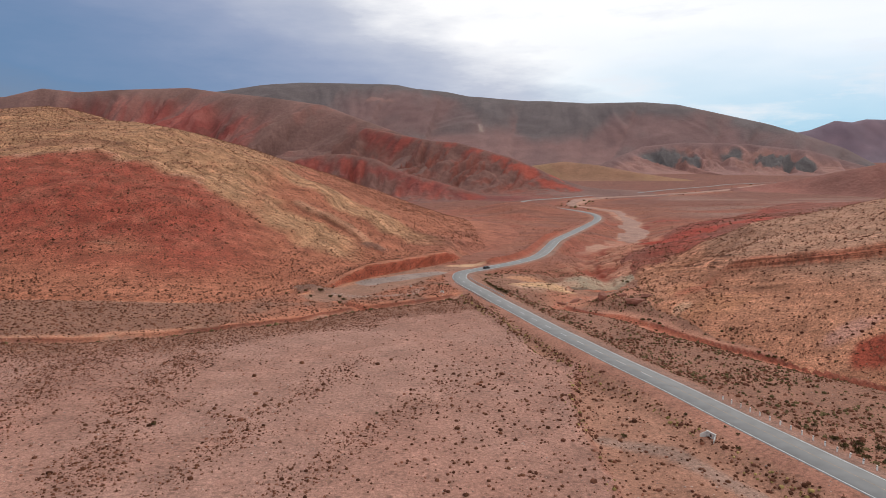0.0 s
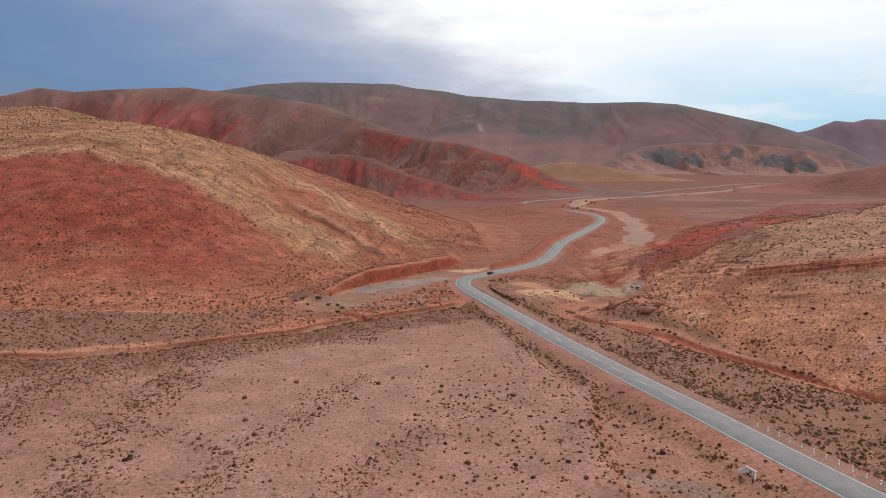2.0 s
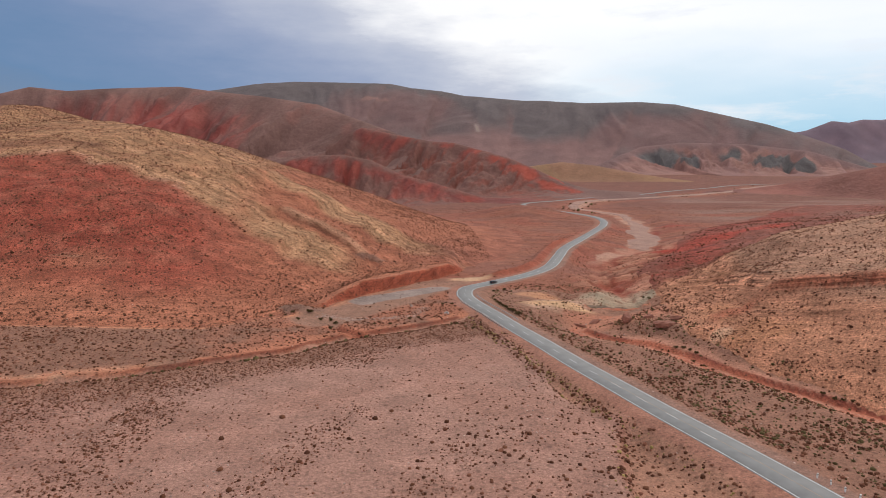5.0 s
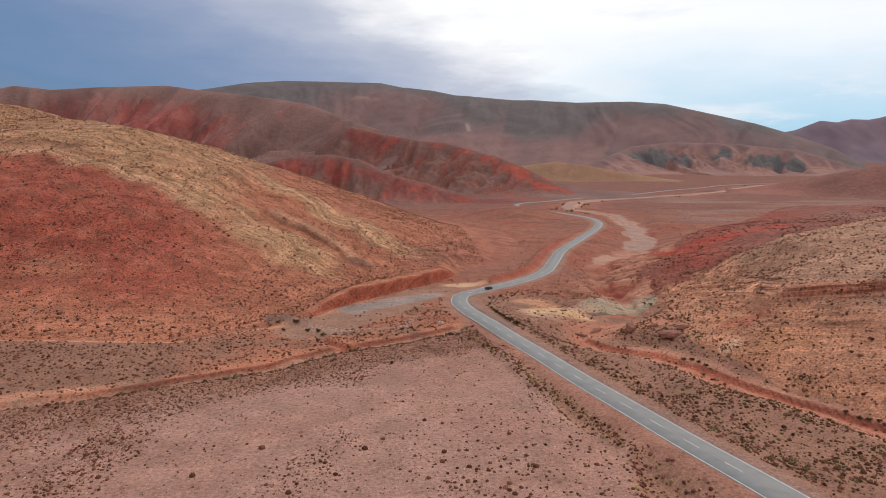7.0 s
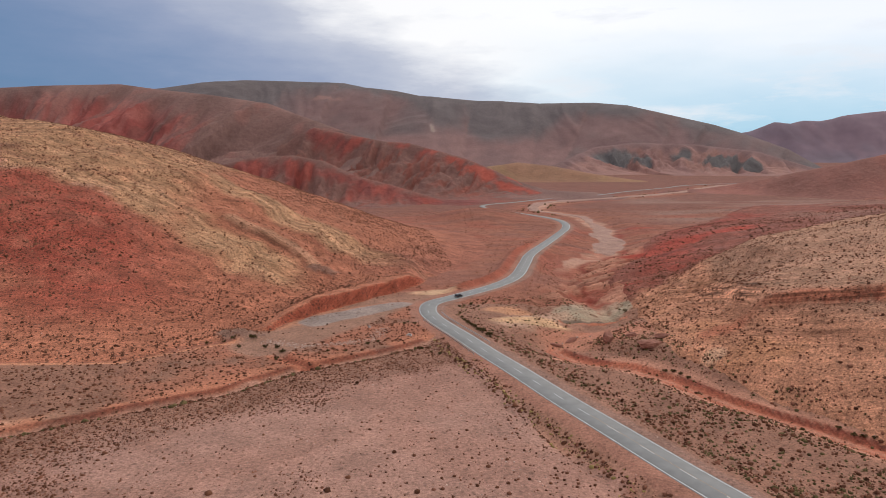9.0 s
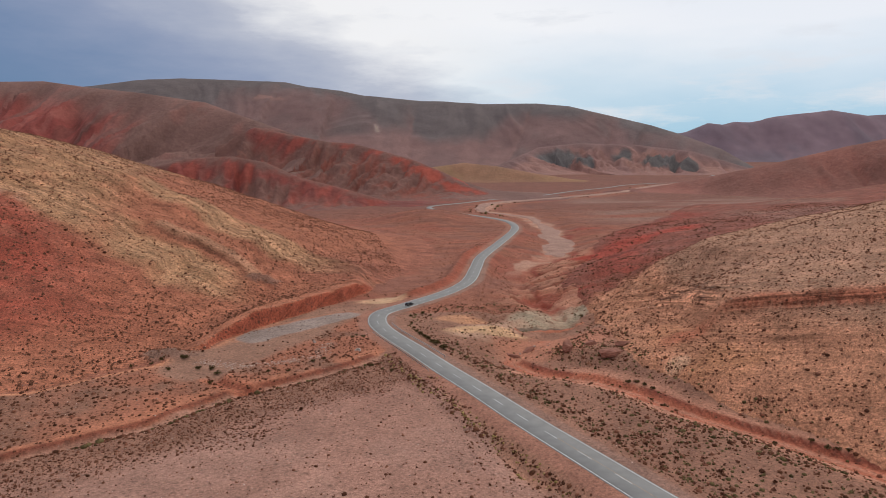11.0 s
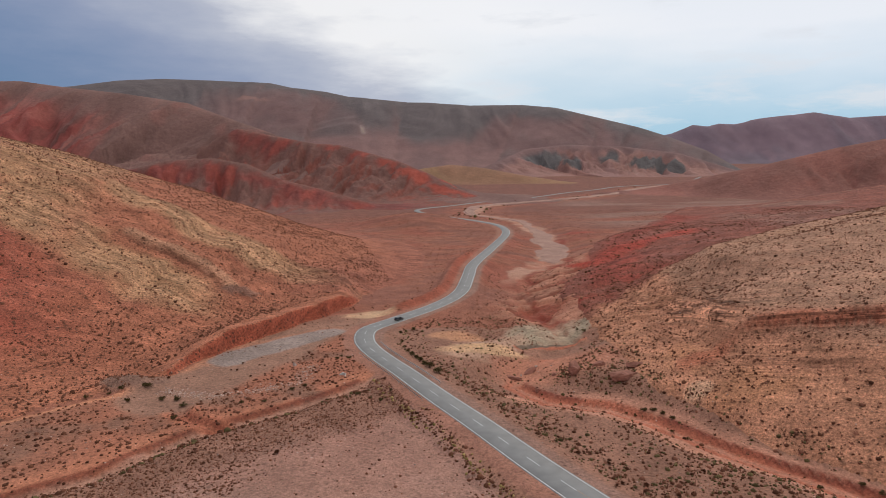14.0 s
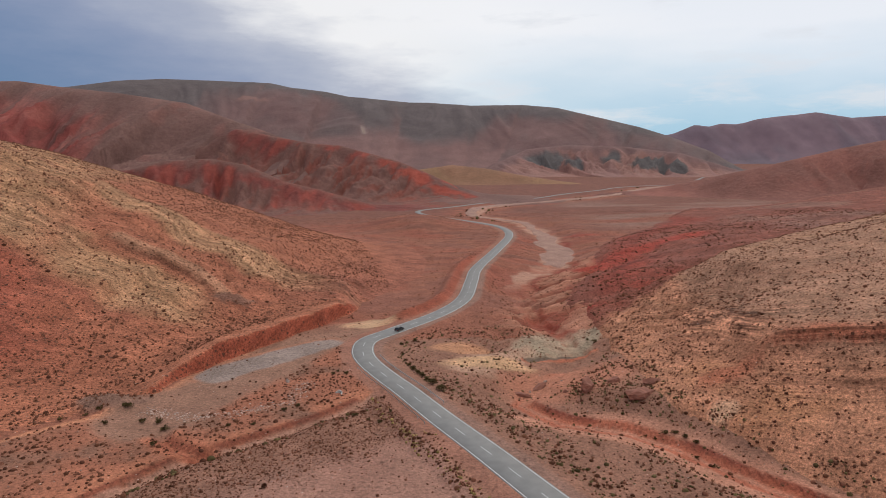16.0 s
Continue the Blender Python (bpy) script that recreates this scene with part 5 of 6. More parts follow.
x, y = scatter(42000, -260, 30, 185, 345, gully_chance)
strew("scrub", TUFTS, x, y, sizes(len(x), 0.52), [LEAF, TWIG], "grey-brown scrub between the gully and the hill", "scrub", 0.8, (0.55, 0.45))


def verge_chance(x, y):
    ok, rd = off_road(x, y, 7.0)
    wd, ws, wside = along(x, y, WASH)
    clump = step(fbm(x, y, 14, 3, 321), -0.25, 0.3)
    c = (0.10 + 0.62 * clump) * np.where((wside < 0) & (y < 250), step(wd, 9, 19), step(wd, 5, 12)) + 0.06 + 0.5 * np.exp(-(((rd - 13) / 5) ** 2)) * step(y, 130, 170)
    c = c * np.where(y > 290, 0.30, 1.0) * step(rd, 7, 14)
    return np.where(ok & (rd > 0) & (east_in(x, y) < 4), c, 0)


x, y = scatter(68000, 28, 150, 66, 345, verge_chance)
strew("scrub", TUFTS + SPRIGS, x, y, sizes(len(x), 0.54, 0.5), [LEAF, TWIG, GREEN], "dense low scrub between the road and the wash", "scrub", 0.85, (0.4, 0.25, 0.35))


def west_chance(x, y):
    d, s, inside, ts, q = west_form(x, y)
    bank = (inside < 9) & (x > -48) & (y > 290)
    return np.where((inside > 1) & ~bank, 0.25 + 0.35 * step(fbm(x, y, 35, 3, 331), -0.2, 0.4) + 0.25 * (q < 0.12), 0)


x, y = scatter(150000, -460, 50, 232, 620, west_chance)
strew("scrub", TUFTS + SPRIGS * 7, x, y, sizes(len(x), 0.74, 0.45), [LEAF, TWIG], "dark scrub dotted over the red hillside", "scrub", 0.8, (0.5, 0.5))


def east_chance(x, y):
    u = east_in(x, y)
    return np.where(u > 1, (0.42 + 0.35 * step(fbm(x, y, 30, 3, 341), -0.2, 0.4)) * (1 - 0.35 * step(u, 40, 70)), 0)


x, y = scatter(80000, 90, 380, 130, 430, east_chance)
strew("scrub", TUFTS + SPRIGS * 5, x, y, sizes(len(x), 0.62, 0.45), [LEAF, TWIG], "dark scrub dotted over the tan hillside", "scrub", 0.75, (0.5, 0.5))


def mid_chance(x, y):
    ok, rd = off_road(x, y, 9)
    wd, ws, wside = along(x, y, WASH)
    d, s, inside, ts, q = west_form(x, y)
    return np.where(ok & (inside < 1) & (wd > 6 + 8 * step(y, 440, 500)) & (east_in(x, y) < 2), 0.3 + 0.3 * fbm(x, y, 60, 3, 351) + 0.5 * (1 - step(y, 430, 540)) * step(rd, 8, 14), 0)


x, y = scatter(64000, -120, 480, 330, 900, mid_chance)
strew("scrub", SPRIGS, x, y, sizes(len(x), 0.75), [LEAF, TWIG], "sparse scrub on the red plain beyond the bend", "scrub", 0.75, (0.5, 0.5))


def crimson_chance(x, y):
    return np.where(hill_red(x, y) > 0.5, 0.35 + 0.5 * step(fbm(x, y, 40, 3, 355), -0.3, 0.3), 0)


x, y = scatter(9000, 120, 520, 370, 640, crimson_chance)
strew("scrub", TUFTS, x, y, sizes(len(x), 0.95, 0.4), [LEAF, TWIG], "dark shrubs dotted over the crimson slopes", "scrub", 0.8, (0.6, 0.4))


def river_chance(x, y):
    wd, ws, wside = along(x, y, WASH)
    clump = step(fbm(x * 0.6, y, 26, 3, 357), 0.0, 0.25)
    return np.exp(-(((np.abs(wd) - 16 - 0.012 * (y - 800)) / 9) ** 2)) * clump


x, y = scatter(9000, 120, 900, 780, 1520, river_chance)
strew("scrub", TUFTS, x, y, sizes(len(x), 1.9, 0.45), [LEAF, GREEN], "dark bushes lining the far riverbed", "scrub", 0.9, (0.5, 0.5))


def stone_chance(x, y):
    ok, rd = off_road(x, y, 5.5)
    return np.where(ok, 0.15 + 0.85 * step(fbm(x, y, 18, 3, 361), 0.15, 0.5), 0)


def ditch_chance(x, y):
    ok, rd = off_road(x, y, 6.5)
    return np.where((rd < -8.2) & (rd > -13.5), np.exp(-(((rd + 10.6) / 1.5) ** 2)) * (0.3 + 0.7 * step(fbm(x, y, 12, 3, 371), -0.2, 0.3)), 0)


x, y = scatter(42000, 20, 100, 62, 300, ditch_chance)
strew("grass", TUFTS, x, y, sizes(len(x), 0.5, 0.4), [STRAW, LEAF, TWIG], "yellow-green grass and scrub along the roadside ditch", "grass", 0.9, (0.30, 0.45, 0.25))
x, y = scatter(15000, -130, 150, 64, 300, stone_chance)
strew("stones", STONES, x, y, sizes(len(x), 0.20, 0.5), [STONE], "pale loose stones strewn over the ground", "stones", 0.8)


def heap_chance(x, y):
    hd, hs, hside = along(x, y, ((-36, 277), (-25, 269), (-15, 270), (-1.5, 275), (3, 289)))
    return np.exp(-((hd / 2.2) ** 2))


x, y = scatter(9000, -42, 10, 262, 295, heap_chance)
strew("stones", STONES, x, y, sizes(len(x), 0.26, 0.5), [STONE], "pale stones on the bank of the gravel pan", "stones", 0.8)


def brink_chance(x, y):
    gd, gs, gside = along(x, y, GULLY)
    return np.where(gside > 0, np.exp(-(((gd - 3.6 - fbm(x, y, 15, 2, 381) * 1.2) / 1.0) ** 2)) * (0.3 + 0.7 * step(fbm(x, y, 9, 2, 382), -0.2, 0.3)), 0)


x, y = scatter(15000, -130, 24, 186, 274, brink_chance)
strew("scrub", TUFTS, x, y, sizes(len(x), 0.85, 0.4), [LEAF, TWIG, GREEN], "taller olive scrub along the brink of the gully", "scrub", 0.95, (0.35, 0.15, 0.5))

# ---------------------------------------------------------------- bushes and rocks


def part(name, mesh, parent, label=""):
    ob = new(name, mesh)
    ob.parent = parent
    return tagged(ob, label) if label else ob


def bm_mesh(name, bm, material, smooth=False):
    me = bpy.data.meshes.new(name)
    bm.to_mesh(me)
    bm.free()
    me.materials.append(material)
    if smooth:
        me.polygons.foreach_set("use_smooth", np.ones(len(me.polygons), bool))
    return me


def crown_mesh(seed, material, clumps=7, leaves=46, tall=0.75):
    """Leaf blades gathered in uneven clumps round a hollow crown, about one metre wide."""
    r = np.random.default_rng(seed)
    v, f = [], []
    for _ in range(clumps):
        a, rad = r.uniform(0, 6.28), r.uniform(0.05, 0.33)
        mid = np.array((rad * math.cos(a), rad * math.sin(a), r.uniform(0.22, 0.5) * tall))
        size = r.uniform(0.14, 0.24)
        core, cf = STONES[r.integers(0, 6)]
        i = len(v)
        v += [tuple(mid + p * size * 1.25) for p in core]
        f += [tuple(int(k) + i for k in t) for t in cf]
        for _ in range(leaves):
            d = r.normal(size=3)
            d /= np.linalg.norm(d)
            p = mid + d * size * r.uniform(0.6, 1.15)
            p[2] = max(p[2], 0.03)
            q = np.cross(d, r.normal(size=3)) * 0.045
            i = len(v)
            v += [tuple(p - q), tuple(p + q), tuple(p + d * 0.07 + (0, 0, 0.05))]
            f.append((i, i + 1, i + 2))
    return mesh_from("crown", v, f, material, smooth=False)


def stem_mesh(seed):
    r = np.random.default_rng(seed)
    v, f = [], []
    for k in range(4):
        a = r.uniform(0, 6.28)
        top = np.array((0.2 * math.cos(a), 0.2 * math.sin(a), 0.4))
        low = np.array((0.03 * math.cos(a), 0.03 * math.sin(a), -0.1))
        i = len(v)
        for c, w in ((low, 0.025), (top, 0.010)):
            v += [tuple(c + (w, 0, 0)), tuple(c + (-w / 2, w, 0)), tuple(c + (-w / 2, -w, 0))]
        f += [(i, i + 1, i + 4, i + 3), (i + 1, i + 2, i + 5, i + 4), (i + 2, i, i + 3, i + 5)]
    return mesh_from("stem", v, f, BARK, smooth=False)


def bush_form(seed, material, label, tall=0.75):
    ob = tagged(new("bush"), label, "bush", "bushes of the valley floor")
    part("stem", stem_mesh(seed), ob)
    part("crown", crown_mesh(seed, material, tall=tall), ob)
    return ob


BUSHES = [bush_form(1, GREEN, "dark green rounded bush on dry stony ground"), bush_form(2, GREEN, "dense dark green bush on the gravel verge"),
          bush_form(3, LEAF, "olive-brown dry bush on reddish earth"), bush_form(4, TWIG, "grey-brown half-dead bush on reddish earth"),
          bush_form(5, GREEN, "upright dark green shrub in the wash", 1.5)]
first = set(range(5))


def plant(kind, x, y, wide):
    wide *= 0.62
    z = float(surface(np.array([x]), np.array([y]))[0])
    m = Matrix.Translation((x, y, z)) @ Matrix.Rotation(rng.uniform(0, 6.28), 4, "Z") @ Matrix.Diagonal((wide, wide * rng.uniform(0.85, 1.15), wide * rng.uniform(0.8, 1.1), 1))
    if kind in first:
        first.discard(kind)
        BUSHES[kind].matrix_basis = m
    else:
        copy_thing(BUSHES[kind], m)


# along the outer verge of the bend
for x, y, w in ((35.9, 312, 2.2), (35.4, 305, 1.8), (35.7, 299, 2.2), (36, 295, 2.6), (36.6, 291, 2.4), (37.3, 287.5, 3.2), (38.2, 283.5, 2.6), (38.8, 280, 4.2), (40.4, 274, 4.0), (37, 324, 2.0), (43, 328, 2.2)):
    plant(1, x, y, w * 1.1)
# in the wash
for x, y, w in ((87.7, 246, 3.0), (89.3, 244, 3.0), (91.5, 243.5, 4.2), (93.7, 242.5, 4.4), (95.2, 240, 3.6), (95.6, 236.5, 3.8), (93, 232, 2.6), (94, 227, 2.6), (105, 197, 3.2), (112, 194, 3.4), (113, 190, 3.6), (114.5, 188.5, 3.4), (116, 187, 3.0), (100.5, 184, 2.4)):
    plant(0, x, y, w * 0.68)
plant(4, 112.2, 330, 2.6)
plant(4, 113.2, 326, 2.4)
# round the pan and the gully
for x, y, w in ((-42.6, 279.6, 4.0), (-36.6, 270, 3.2), (-32.9, 268.9, 3.4), (-48.8, 279.6, 2.8), (-51.7, 277.4, 2.2), (-57, 275.7, 2.2), (-45.6, 271, 2.4), (-30.4, 264, 3.2), (-30.8, 253.7, 2.6), (-2.5, 269, 2.6),
                (1, 271.1, 2.6), (15.5, 295.3, 2.2), (11.4, 296.2, 2.2), (13, 298, 1.8), (-15.7, 261.7, 2.0), (-9.9, 261.1, 2.0), (14.8, 262, 2.6), (20.8, 258, 2.4), (18.2, 260, 1.8), (24, 262, 1.8)):
    plant(0, x, y, w)
for x, y, w in ((-18, 297.9, 1.6), (-12.7, 294.6, 1.6), (-14.9, 284.1, 1.8), (-19.2, 290.9, 1.7), (4.6, 274.9, 2.0), (-38.2, 287.3, 2.2), (-5.8, 227.9, 2.4), (-11, 293.5, 1.4), (-21, 291.5, 1.4)):
    plant(2, x, y, w)
# on the fan and along the near road
for x, y, w in ((-8.3, 128, 1.6), (-52.5, 122, 1.8), (41.5, 117.5, 2.0), (80.8, 108.5, 2.6), (82.2, 107, 3.0), (81.5, 112.5, 2.6), (81.3, 103.5, 2.6), (82.5, 120, 2.0), (87.2, 108, 2.4), (84.5, 110, 2.8), (59.6, 107, 1.5), (57, 124, 1.6), (62, 112, 1.2), (61.5, 116, 1.2)):
    plant(0, x, y, w)
for x, y, w in ((60, 198.5, 2.0), (64.2, 197, 2.4), (57, 196, 1.8), (58, 214, 2.2), (62, 208, 2.0), (52, 236, 1.8), (56, 228, 2.0), (47, 258, 1.8), (70, 184, 2.2), (75, 176, 2.0), (68, 192, 1.8), (82, 170, 2.2), (90, 160, 2.0)):
    plant(2, x, y, w)
k = 0
while k < 70:
    x, y = rng.uniform(44, 118), rng.uniform(90, 262)
    chance = verge_chance(np.array([x]), np.array([y]))[0]
    if rng.random() < chance:
        plant(int(rng.integers(2, 4)), x, y, float(rng.uniform(0.9, 1.7)))
        k += 1
k = 0
while k < 45:
    x, y = rng.uniform(-130, 20), rng.uniform(190, 290)
    if rng.random() < gully_chance(np.array([x]), np.array([y]))[0]:
        plant(int(rng.integers(2, 4)), x, y, float(rng.uniform(0.8, 1.5)))
        k += 1


def boulder(x, y, sx, sy, sz, turn, seed, material=None, label="dark red sandstone boulder half sunk in the ground"):
    r = np.random.default_rng(int(abs(seed) * 10) + 3)
    cuts = [(Vector(r.normal(size=3)).normalized(), r.uniform(0.27, 0.42)) for _ in range(13)]
    bm = bmesh.new()
    bmesh.ops.create_icosphere(bm, subdivisions=4, radius=0.56)
    for p in bm.verts:
        c = p.co.copy()
        for n, w in cuts:
            over = c.dot(n) - w
            if over > 0:
                c -= n * over
        c *= 1 + 0.10 * noise.noise(c * 5 + Vector((seed, 0, 0))) + 0.05 * noise.noise(c * 14)
        p.co = Vector((c.x * sx, c.y * sy, c.z * sz))
    z = float(surface(np.array([x]), np.array([y]))[0])
    ob = new("boulder", bm_mesh("boulder", bm, material or REDSTONE))
    ob.matrix_basis = pose(x, y, z + 0.08 * sz, 0, 0, turn)
    return tagged(ob, label, "rock", "boulders of the east bank")


for k, (x, y, sx, sy, sz, turn) in enumerate(((94.9, 261, 10, 5, 4.0, 10), (83.4, 270.6, 6.0, 4.5, 5.0, 40), (92.6, 272, 6.0, 3.0, 2.2, 5), (102.7, 267, 8, 2.6, 2.0, -12), (75, 287, 7.5, 3.2, 2.6, 30),
                                              (67, 281, 6, 2.6, 2.2, -25), (79, 276, 2.6, 1.8, 1.4, 15), (70, 268, 2.0, 1.5, 1.2, 70))):
    boulder(x, y, sx, sy, sz, turn, 3.1 * k)
for x, y, w in ((79, 292, 1.6), (70.7, 284, 1.4), (83, 288, 1.0), (-2, 292, 2.4)):
    boulder(x, y, w, w * 0.6, w * 0.6, rng.uniform(0, 180), x, STONE, "pale broken stone lying on the bank")

# ---------------------------------------------------------------- roadside


def box(bm, x0, x1, y0, y1, z0, z1):
    m = Matrix.Translation(((x0 + x1) / 2, (y0 + y1) / 2, (z0 + z1) / 2)) @ Matrix.Diagonal((x1 - x0, y1 - y0, z1 - z0, 1))
    return bmesh.ops.create_cube(bm, size=1.0, matrix=m)["verts"]


def soften(bm, width):
    bmesh.ops.bevel(bm, geom=list(bm.edges), offset=width, segments=2, affect="EDGES", profile=0.6)


def guide_post():
    ob = tagged(new("marker_post"), "short white concrete marker post beside the road", "post", "marker posts above the culvert")
    bm = bmesh.new()
    box(bm, -0.11, 0.11, -0.11, 0.11, -0.4, 0.90)
    soften(bm, 0.02)
    part("shaft", bm_mesh("shaft", bm, paint("white post paint", (0.80, 0.78, 0.74), 0.8, vary=0.1)), ob)
    bm = bmesh.new()
    box(bm, -0.114, 0.114, -0.114, 0.114, 0.62, 0.72)
    part("band", bm_mesh("band", bm, paint("dark band paint", (0.05, 0.045, 0.04), 0.7)), ob, "dark painted band")
    return ob


post = guide_post()
for k in range(15):
    s = k / 14
    x, y = 69.1 + 8.4 * s + 0.4 * math.sin(3.14 * s), 132.4 - 36.6 * s
    m = pose(x, y, float(surface(np.array([x]), np.array([y]))[0]), rng.uniform(-3, 3), rng.uniform(-3, 3), 15)
    if k:
        copy_thing(post, m)
    else:
        post.matrix_basis = m


def headwall(x, y, turn, size, label):
    """A culvert's concrete headwall with a round mouth and two wing walls."""
    z = float(surface(np.array([x]), np.array([y]))[0])
    ob = tagged(new("culvert_headwall"), label, "culvert")
    bm = bmesh.new()
    n, w, h, r, cz = 16, 1.5, 1.45, 0.52, 0.55
    ring = [(r * math.cos(2 * math.pi * k / n), cz + r * math.sin(2 * math.pi * k / n)) for k in range(n)]

    def rim(px, pz):
        dx, dz = px, pz - cz
        s = min(w / abs(dx) if abs(dx) > 1e-6 else 1e9, ((h - cz) / dz if dz > 0 else (cz + 0.3) / -dz) if abs(dz) > 1e-6 else 1e9)
        return dx * s, cz + dz * s
    front, back, ofront, oback = [], [], [], []
    for px, pz in ring:
        ox, oz = rim(px, pz)
        front.append(bm.verts.new((px, -0.14, pz)))
        back.append(bm.verts.new((px, 0.14, pz)))
        ofront.append(bm.verts.new((ox, -0.14, oz)))
        oback.append(bm.verts.new((ox, 0.14, oz)))
    for k in range(n):
        j = (k + 1) % n
        bm.faces.new((front[k], front[j], ofront[j], ofront[k]))
        bm.faces.new((back[j], back[k], oback[k], oback[j]))
        bm.faces.new((front[j], front[k], back[k], back[j]))
        bm.faces.new((ofront[k], ofront[j], oback[j], oback[k]))
    part("face_wall", bm_mesh("face_wall", bm, CONCRETE), ob)
    for sgn in (-1, 1):
        bm = bmesh.new()
        vs = box(bm, -0.12, 0.12, -1.7, 0.0, -0.3, 1.4)
        for p in vs:
            if p.co.y < -1 and p.co.z > 1:
                p.co.z = 0.55
        soften(bm, 0.03)
        wing = part("wing_wall", bm_mesh("wing_wall", bm, CONCRETE), ob)
        wing.matrix_basis = pose(sgn * 1.45, -0.1, 0, 0, 0, sgn * 32)
    bm = bmesh.new()
    bmesh.ops.create_cone(bm, cap_ends=False, segments=20, radius1=0.52, radius2=0.52, depth=0.8, matrix=Matrix.Translation((0, 0.30, 0.55)) @ Matrix.Rotation(radians(90), 4, "X"))
    part("pipe", bm_mesh("pipe", bm, paint("dark pipe concrete", (0.12, 0.10, 0.09), 0.9), True), ob, "dark concrete pipe")
    bm = bmesh.new()
    box(bm, -1.62, 1.62, -0.24, 0.24, 1.45, 1.58)
    soften(bm, 0.02)
    part("coping", bm_mesh("coping", bm, CONCRETE), ob)
    ob.matrix_basis = Matrix.Translation((x, y, z)) @ Matrix.Rotation(radians(turn), 4, "Z") @ Matrix.Diagonal((size, size, size, 1))
    return ob


headwall(57.3, 113.2, -68, 0.72, "white concrete culvert headwall below the road verge")
headwall(12.5, 279.5, -50, 0.5, "small pale concrete culvert headwall in the gully")


def guard_rail(a, b, off, label):
    """A steel W-beam on posts along the road's edge, from one place on the road to another."""
    ob = tagged(new("guard_rail"), label, "guard rail")
    arcs = np.arange(a, b, 2.0)
    section = [(0.0, 0.44), (0.05, 0.50), (0.05, 0.54), (0.0, 0.59), (0.05, 0.64), (0.05, 0.68), (0.0, 0.74), (-0.012, 0.74), (-0.012, 0.44)]
    verts, faces, n = [], [], len(section)
    sgn = -1 if off > 0 else 1
    for s in arcs:
        for dx, dz in section:
            verts.append(road_point(s, off + sgn * dx, dz))
    for i in range(len(arcs) - 1):
        for k in range(n):
            j = (k + 1) % n
            faces.append((i * n + k, i * n + j, (i + 1) * n + j, (i + 1) * n + k))
    part("beam", mesh_from("beam", verts, faces, STEEL, smooth=False), ob)
    for s in arcs[::2]:
        bm = bmesh.new()
        box(bm, -0.06, 0.06, -0.08, 0.08, -0.9, 0.74)
        p = part("post", bm_mesh("post", bm, STEEL), ob)
        p.matrix_basis = Matrix.Translation(road_point(s, off - sgn * 0.08))
    return ob


guard_rail(arc_at_y(262), arc_at_y(309), 5.0, "grey steel guard rail outside the bend")
guard_rail(arc_at_y(252), arc_at_y(300), -5.2, "low grey steel guard rail on the inner verge")

# ---------------------------------------------------------------- car
BLACK_PAINT = paint("black car paint", (0.02, 0.021, 0.024), 0.28, vary=0.05, gloss=0.5)
GLASS = paint("dark car glass", (0.03, 0.035, 0.04), 0.08, vary=0.02, gloss=0.6)
RUBBER = paint("tyre rubber", (0.02, 0.02, 0.02), 0.9)
RIM = paint("alloy rim", (0.5, 0.5, 0.5), 0.35, 0.8)
TAIL = paint("red tail lamp", (0.35, 0.02, 0.015), 0.3)
HEAD = paint("clear head lamp", (0.75, 0.75, 0.72), 0.2)


def slab(profile, half, taper=None):
    """A side profile of (y, z) drawn out to a body of that half width, with narrower upper points."""
    bm = bmesh.new()
    left, right = [], []
    for y, z in profile:
        w = half * (taper(z) if taper else 1)
        left.append(bm.verts.new((-w, y, z)))
        right.append(bm.verts.new((w, y, z)))
    n = len(profile)
    bm.faces.new(left)
    bm.faces.new(right[::-1])
    for k in range(n):
        j = (k + 1) % n
        bm.faces.new((left[j], left[k], right[k], right[j]))
    bmesh.ops.recalc_face_normals(bm, faces=bm.faces)
    return bm


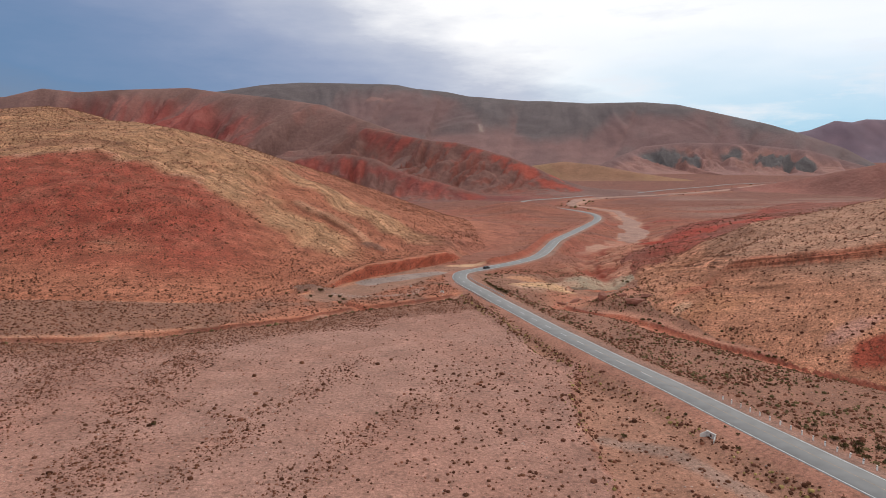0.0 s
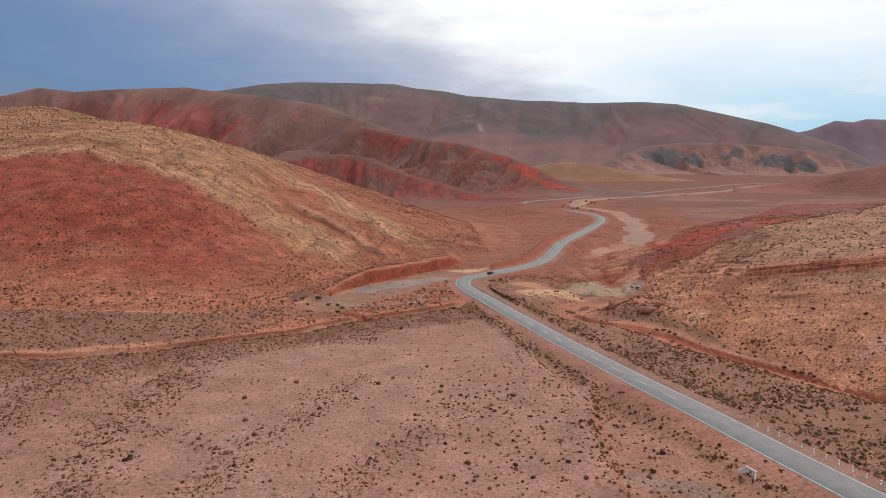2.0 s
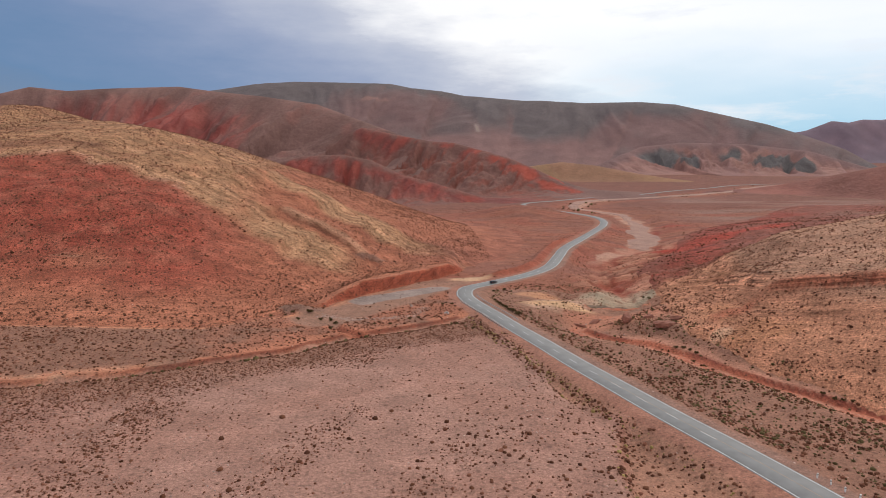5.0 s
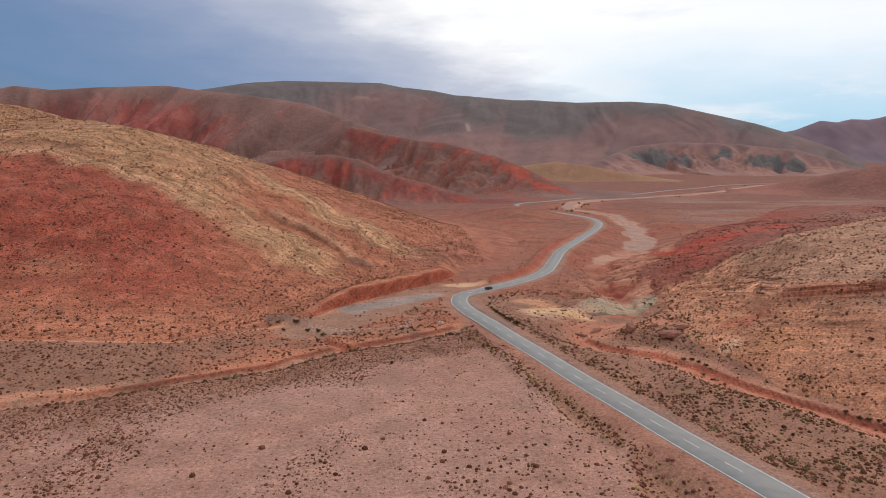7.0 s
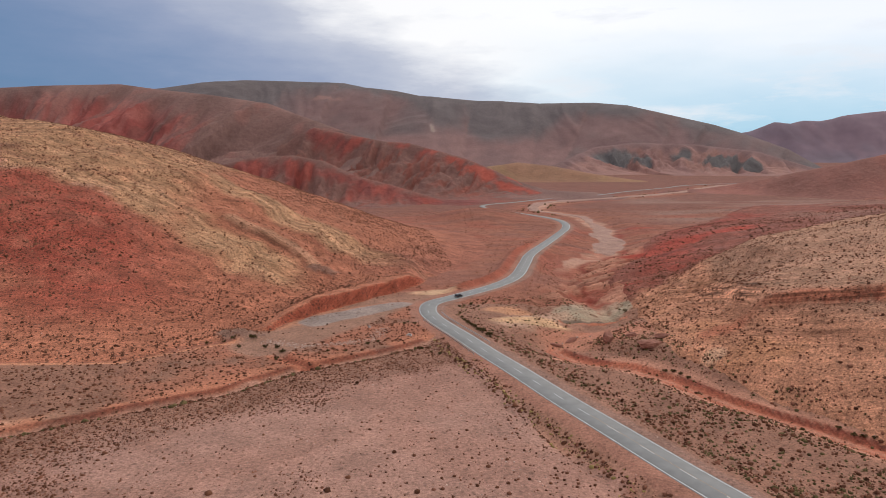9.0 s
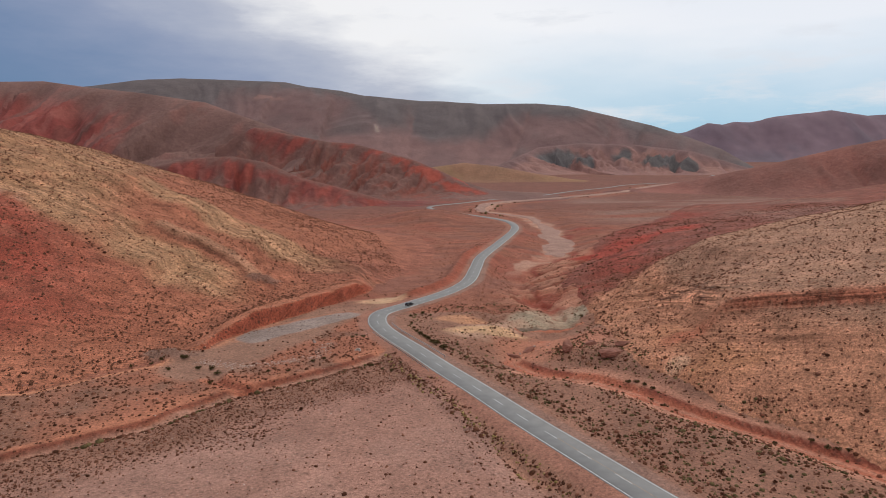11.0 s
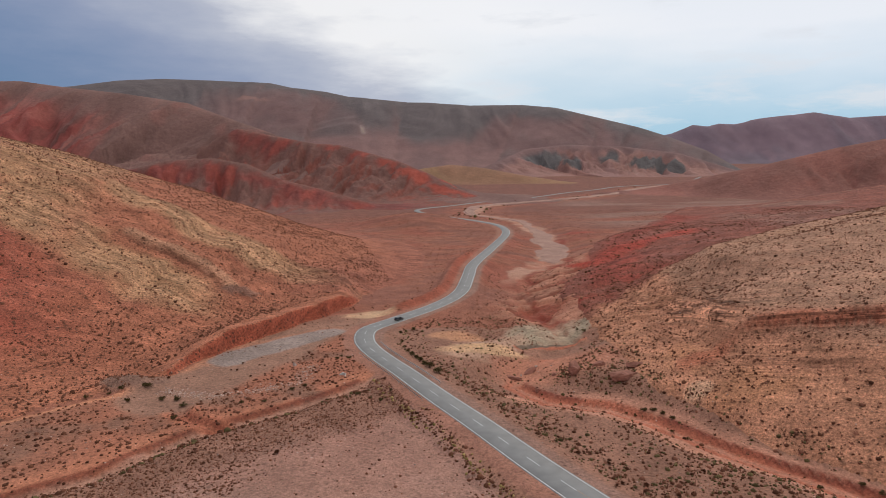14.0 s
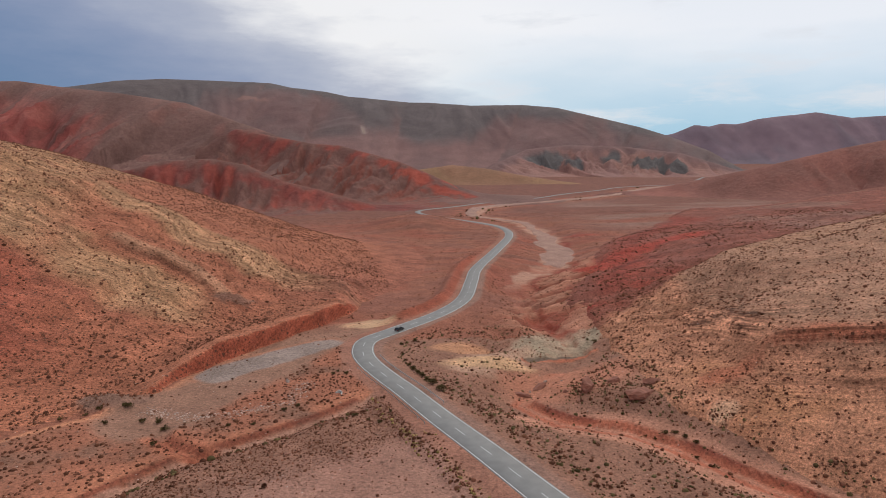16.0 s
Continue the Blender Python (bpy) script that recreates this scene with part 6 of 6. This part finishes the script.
def build_car():
    ob = tagged(new("car"), "small black estate car driving away along the road", "car")
    bm = slab([(-2.1, 0.35), (-2.15, 0.6), (-2.1, 0.95), (-1.0, 1.0), (1.05, 0.98), (1.9, 0.88), (2.12, 0.65), (2.1, 0.35)], 0.88)
    soften(bm, 0.07)
    body = part("body", bm_mesh("body", bm, BLACK_PAINT, True), ob)
    bm = slab([(-2.02, 0.95), (-1.75, 1.48), (-1.3, 1.55), (0.0, 1.54), (0.35, 1.48), (1.15, 0.95)], 0.84, lambda z: 1 - 0.22 * max(0, z - 0.95) / 0.6)
    soften(bm, 0.05)
    part("roof", bm_mesh("roof", bm, BLACK_PAINT, True), ob)
    bm = slab([(0.42, 1.47), (1.12, 1.0), (1.16, 1.0), (0.46, 1.48)], 0.70)
    part("windscreen", bm_mesh("windscreen", bm, GLASS), ob, "dark windscreen")
    bm = slab([(-1.80, 1.44), (-2.02, 1.02), (-2.07, 1.02), (-1.84, 1.45)], 0.68)
    part("rear_window", bm_mesh("rear_window", bm, GLASS), ob, "dark rear window")
    for sgn in (-1, 1):
        for a, b in ((-1.6, -0.75), (-0.65, 0.15)):
            bm = bmesh.new()
            vs = [bm.verts.new(p) for p in ((sgn * 0.855, a, 1.02), (sgn * 0.855, b + 0.25, 1.02), (sgn * 0.715, b, 1.44), (sgn * 0.715, a + 0.05, 1.44))]
            fc = bm.faces.new(vs)
            bmesh.ops.solidify(bm, geom=[fc], thickness=0.012)
            part("side_window", bm_mesh("side_window", bm, GLASS), ob, "dark side window")
        for y in (-1.3, 1.3):
            rot = Matrix.Translation((sgn * 0.80, y, 0.33)) @ Matrix.Rotation(radians(90), 4, "Y")
            bm = bmesh.new()
            bmesh.ops.create_cone(bm, cap_ends=True, segments=24, radius1=0.33, radius2=0.33, depth=0.22, matrix=rot)
            wheel = part("wheel", bm_mesh("wheel", bm, RUBBER, True), ob, "black tyre")
            bm = bmesh.new()
            bmesh.ops.create_cone(bm, cap_ends=True, segments=16, radius1=0.2, radius2=0.2, depth=0.235, matrix=rot)
            part("rim", bm_mesh("rim", bm, RIM), wheel, "alloy rim")
        bm = bmesh.new()
        box(bm, sgn * 0.72 - 0.14, sgn * 0.72 + 0.14, -2.17, -2.10, 0.68, 0.86)
        part("tail_lamp", bm_mesh("tail_lamp", bm, TAIL), body, "red tail lamp")
        bm = bmesh.new()
        box(bm, sgn * 0.66 - 0.16, sgn * 0.66 + 0.16, 1.98, 2.10, 0.66, 0.80)
        part("head_lamp", bm_mesh("head_lamp", bm, HEAD), body, "clear head lamp")
        bm = bmesh.new()
        box(bm, sgn * 0.98 - 0.09, sgn * 0.98 + 0.09, 0.62, 0.74, 1.0, 1.12)
        part("mirror", bm_mesh("mirror", bm, BLACK_PAINT), body)
    bm = bmesh.new()
    box(bm, -0.26, 0.26, -2.165, -2.14, 0.50, 0.61)
    part("number_plate", bm_mesh("number_plate", bm, CONCRETE), body, "white number plate")
    return ob


car = build_car()
spot = float(np.interp(378.0, ROAD_LINE[:140, 1], ROAD_ARC[:140]))
here, ahead = Vector(road_point(spot, 1.7)), Vector(road_point(spot + 3, 1.7))
car.matrix_basis = Matrix.Translation(here) @ Matrix.Rotation(math.atan2(-(ahead - here).x, (ahead - here).y), 4, "Z")
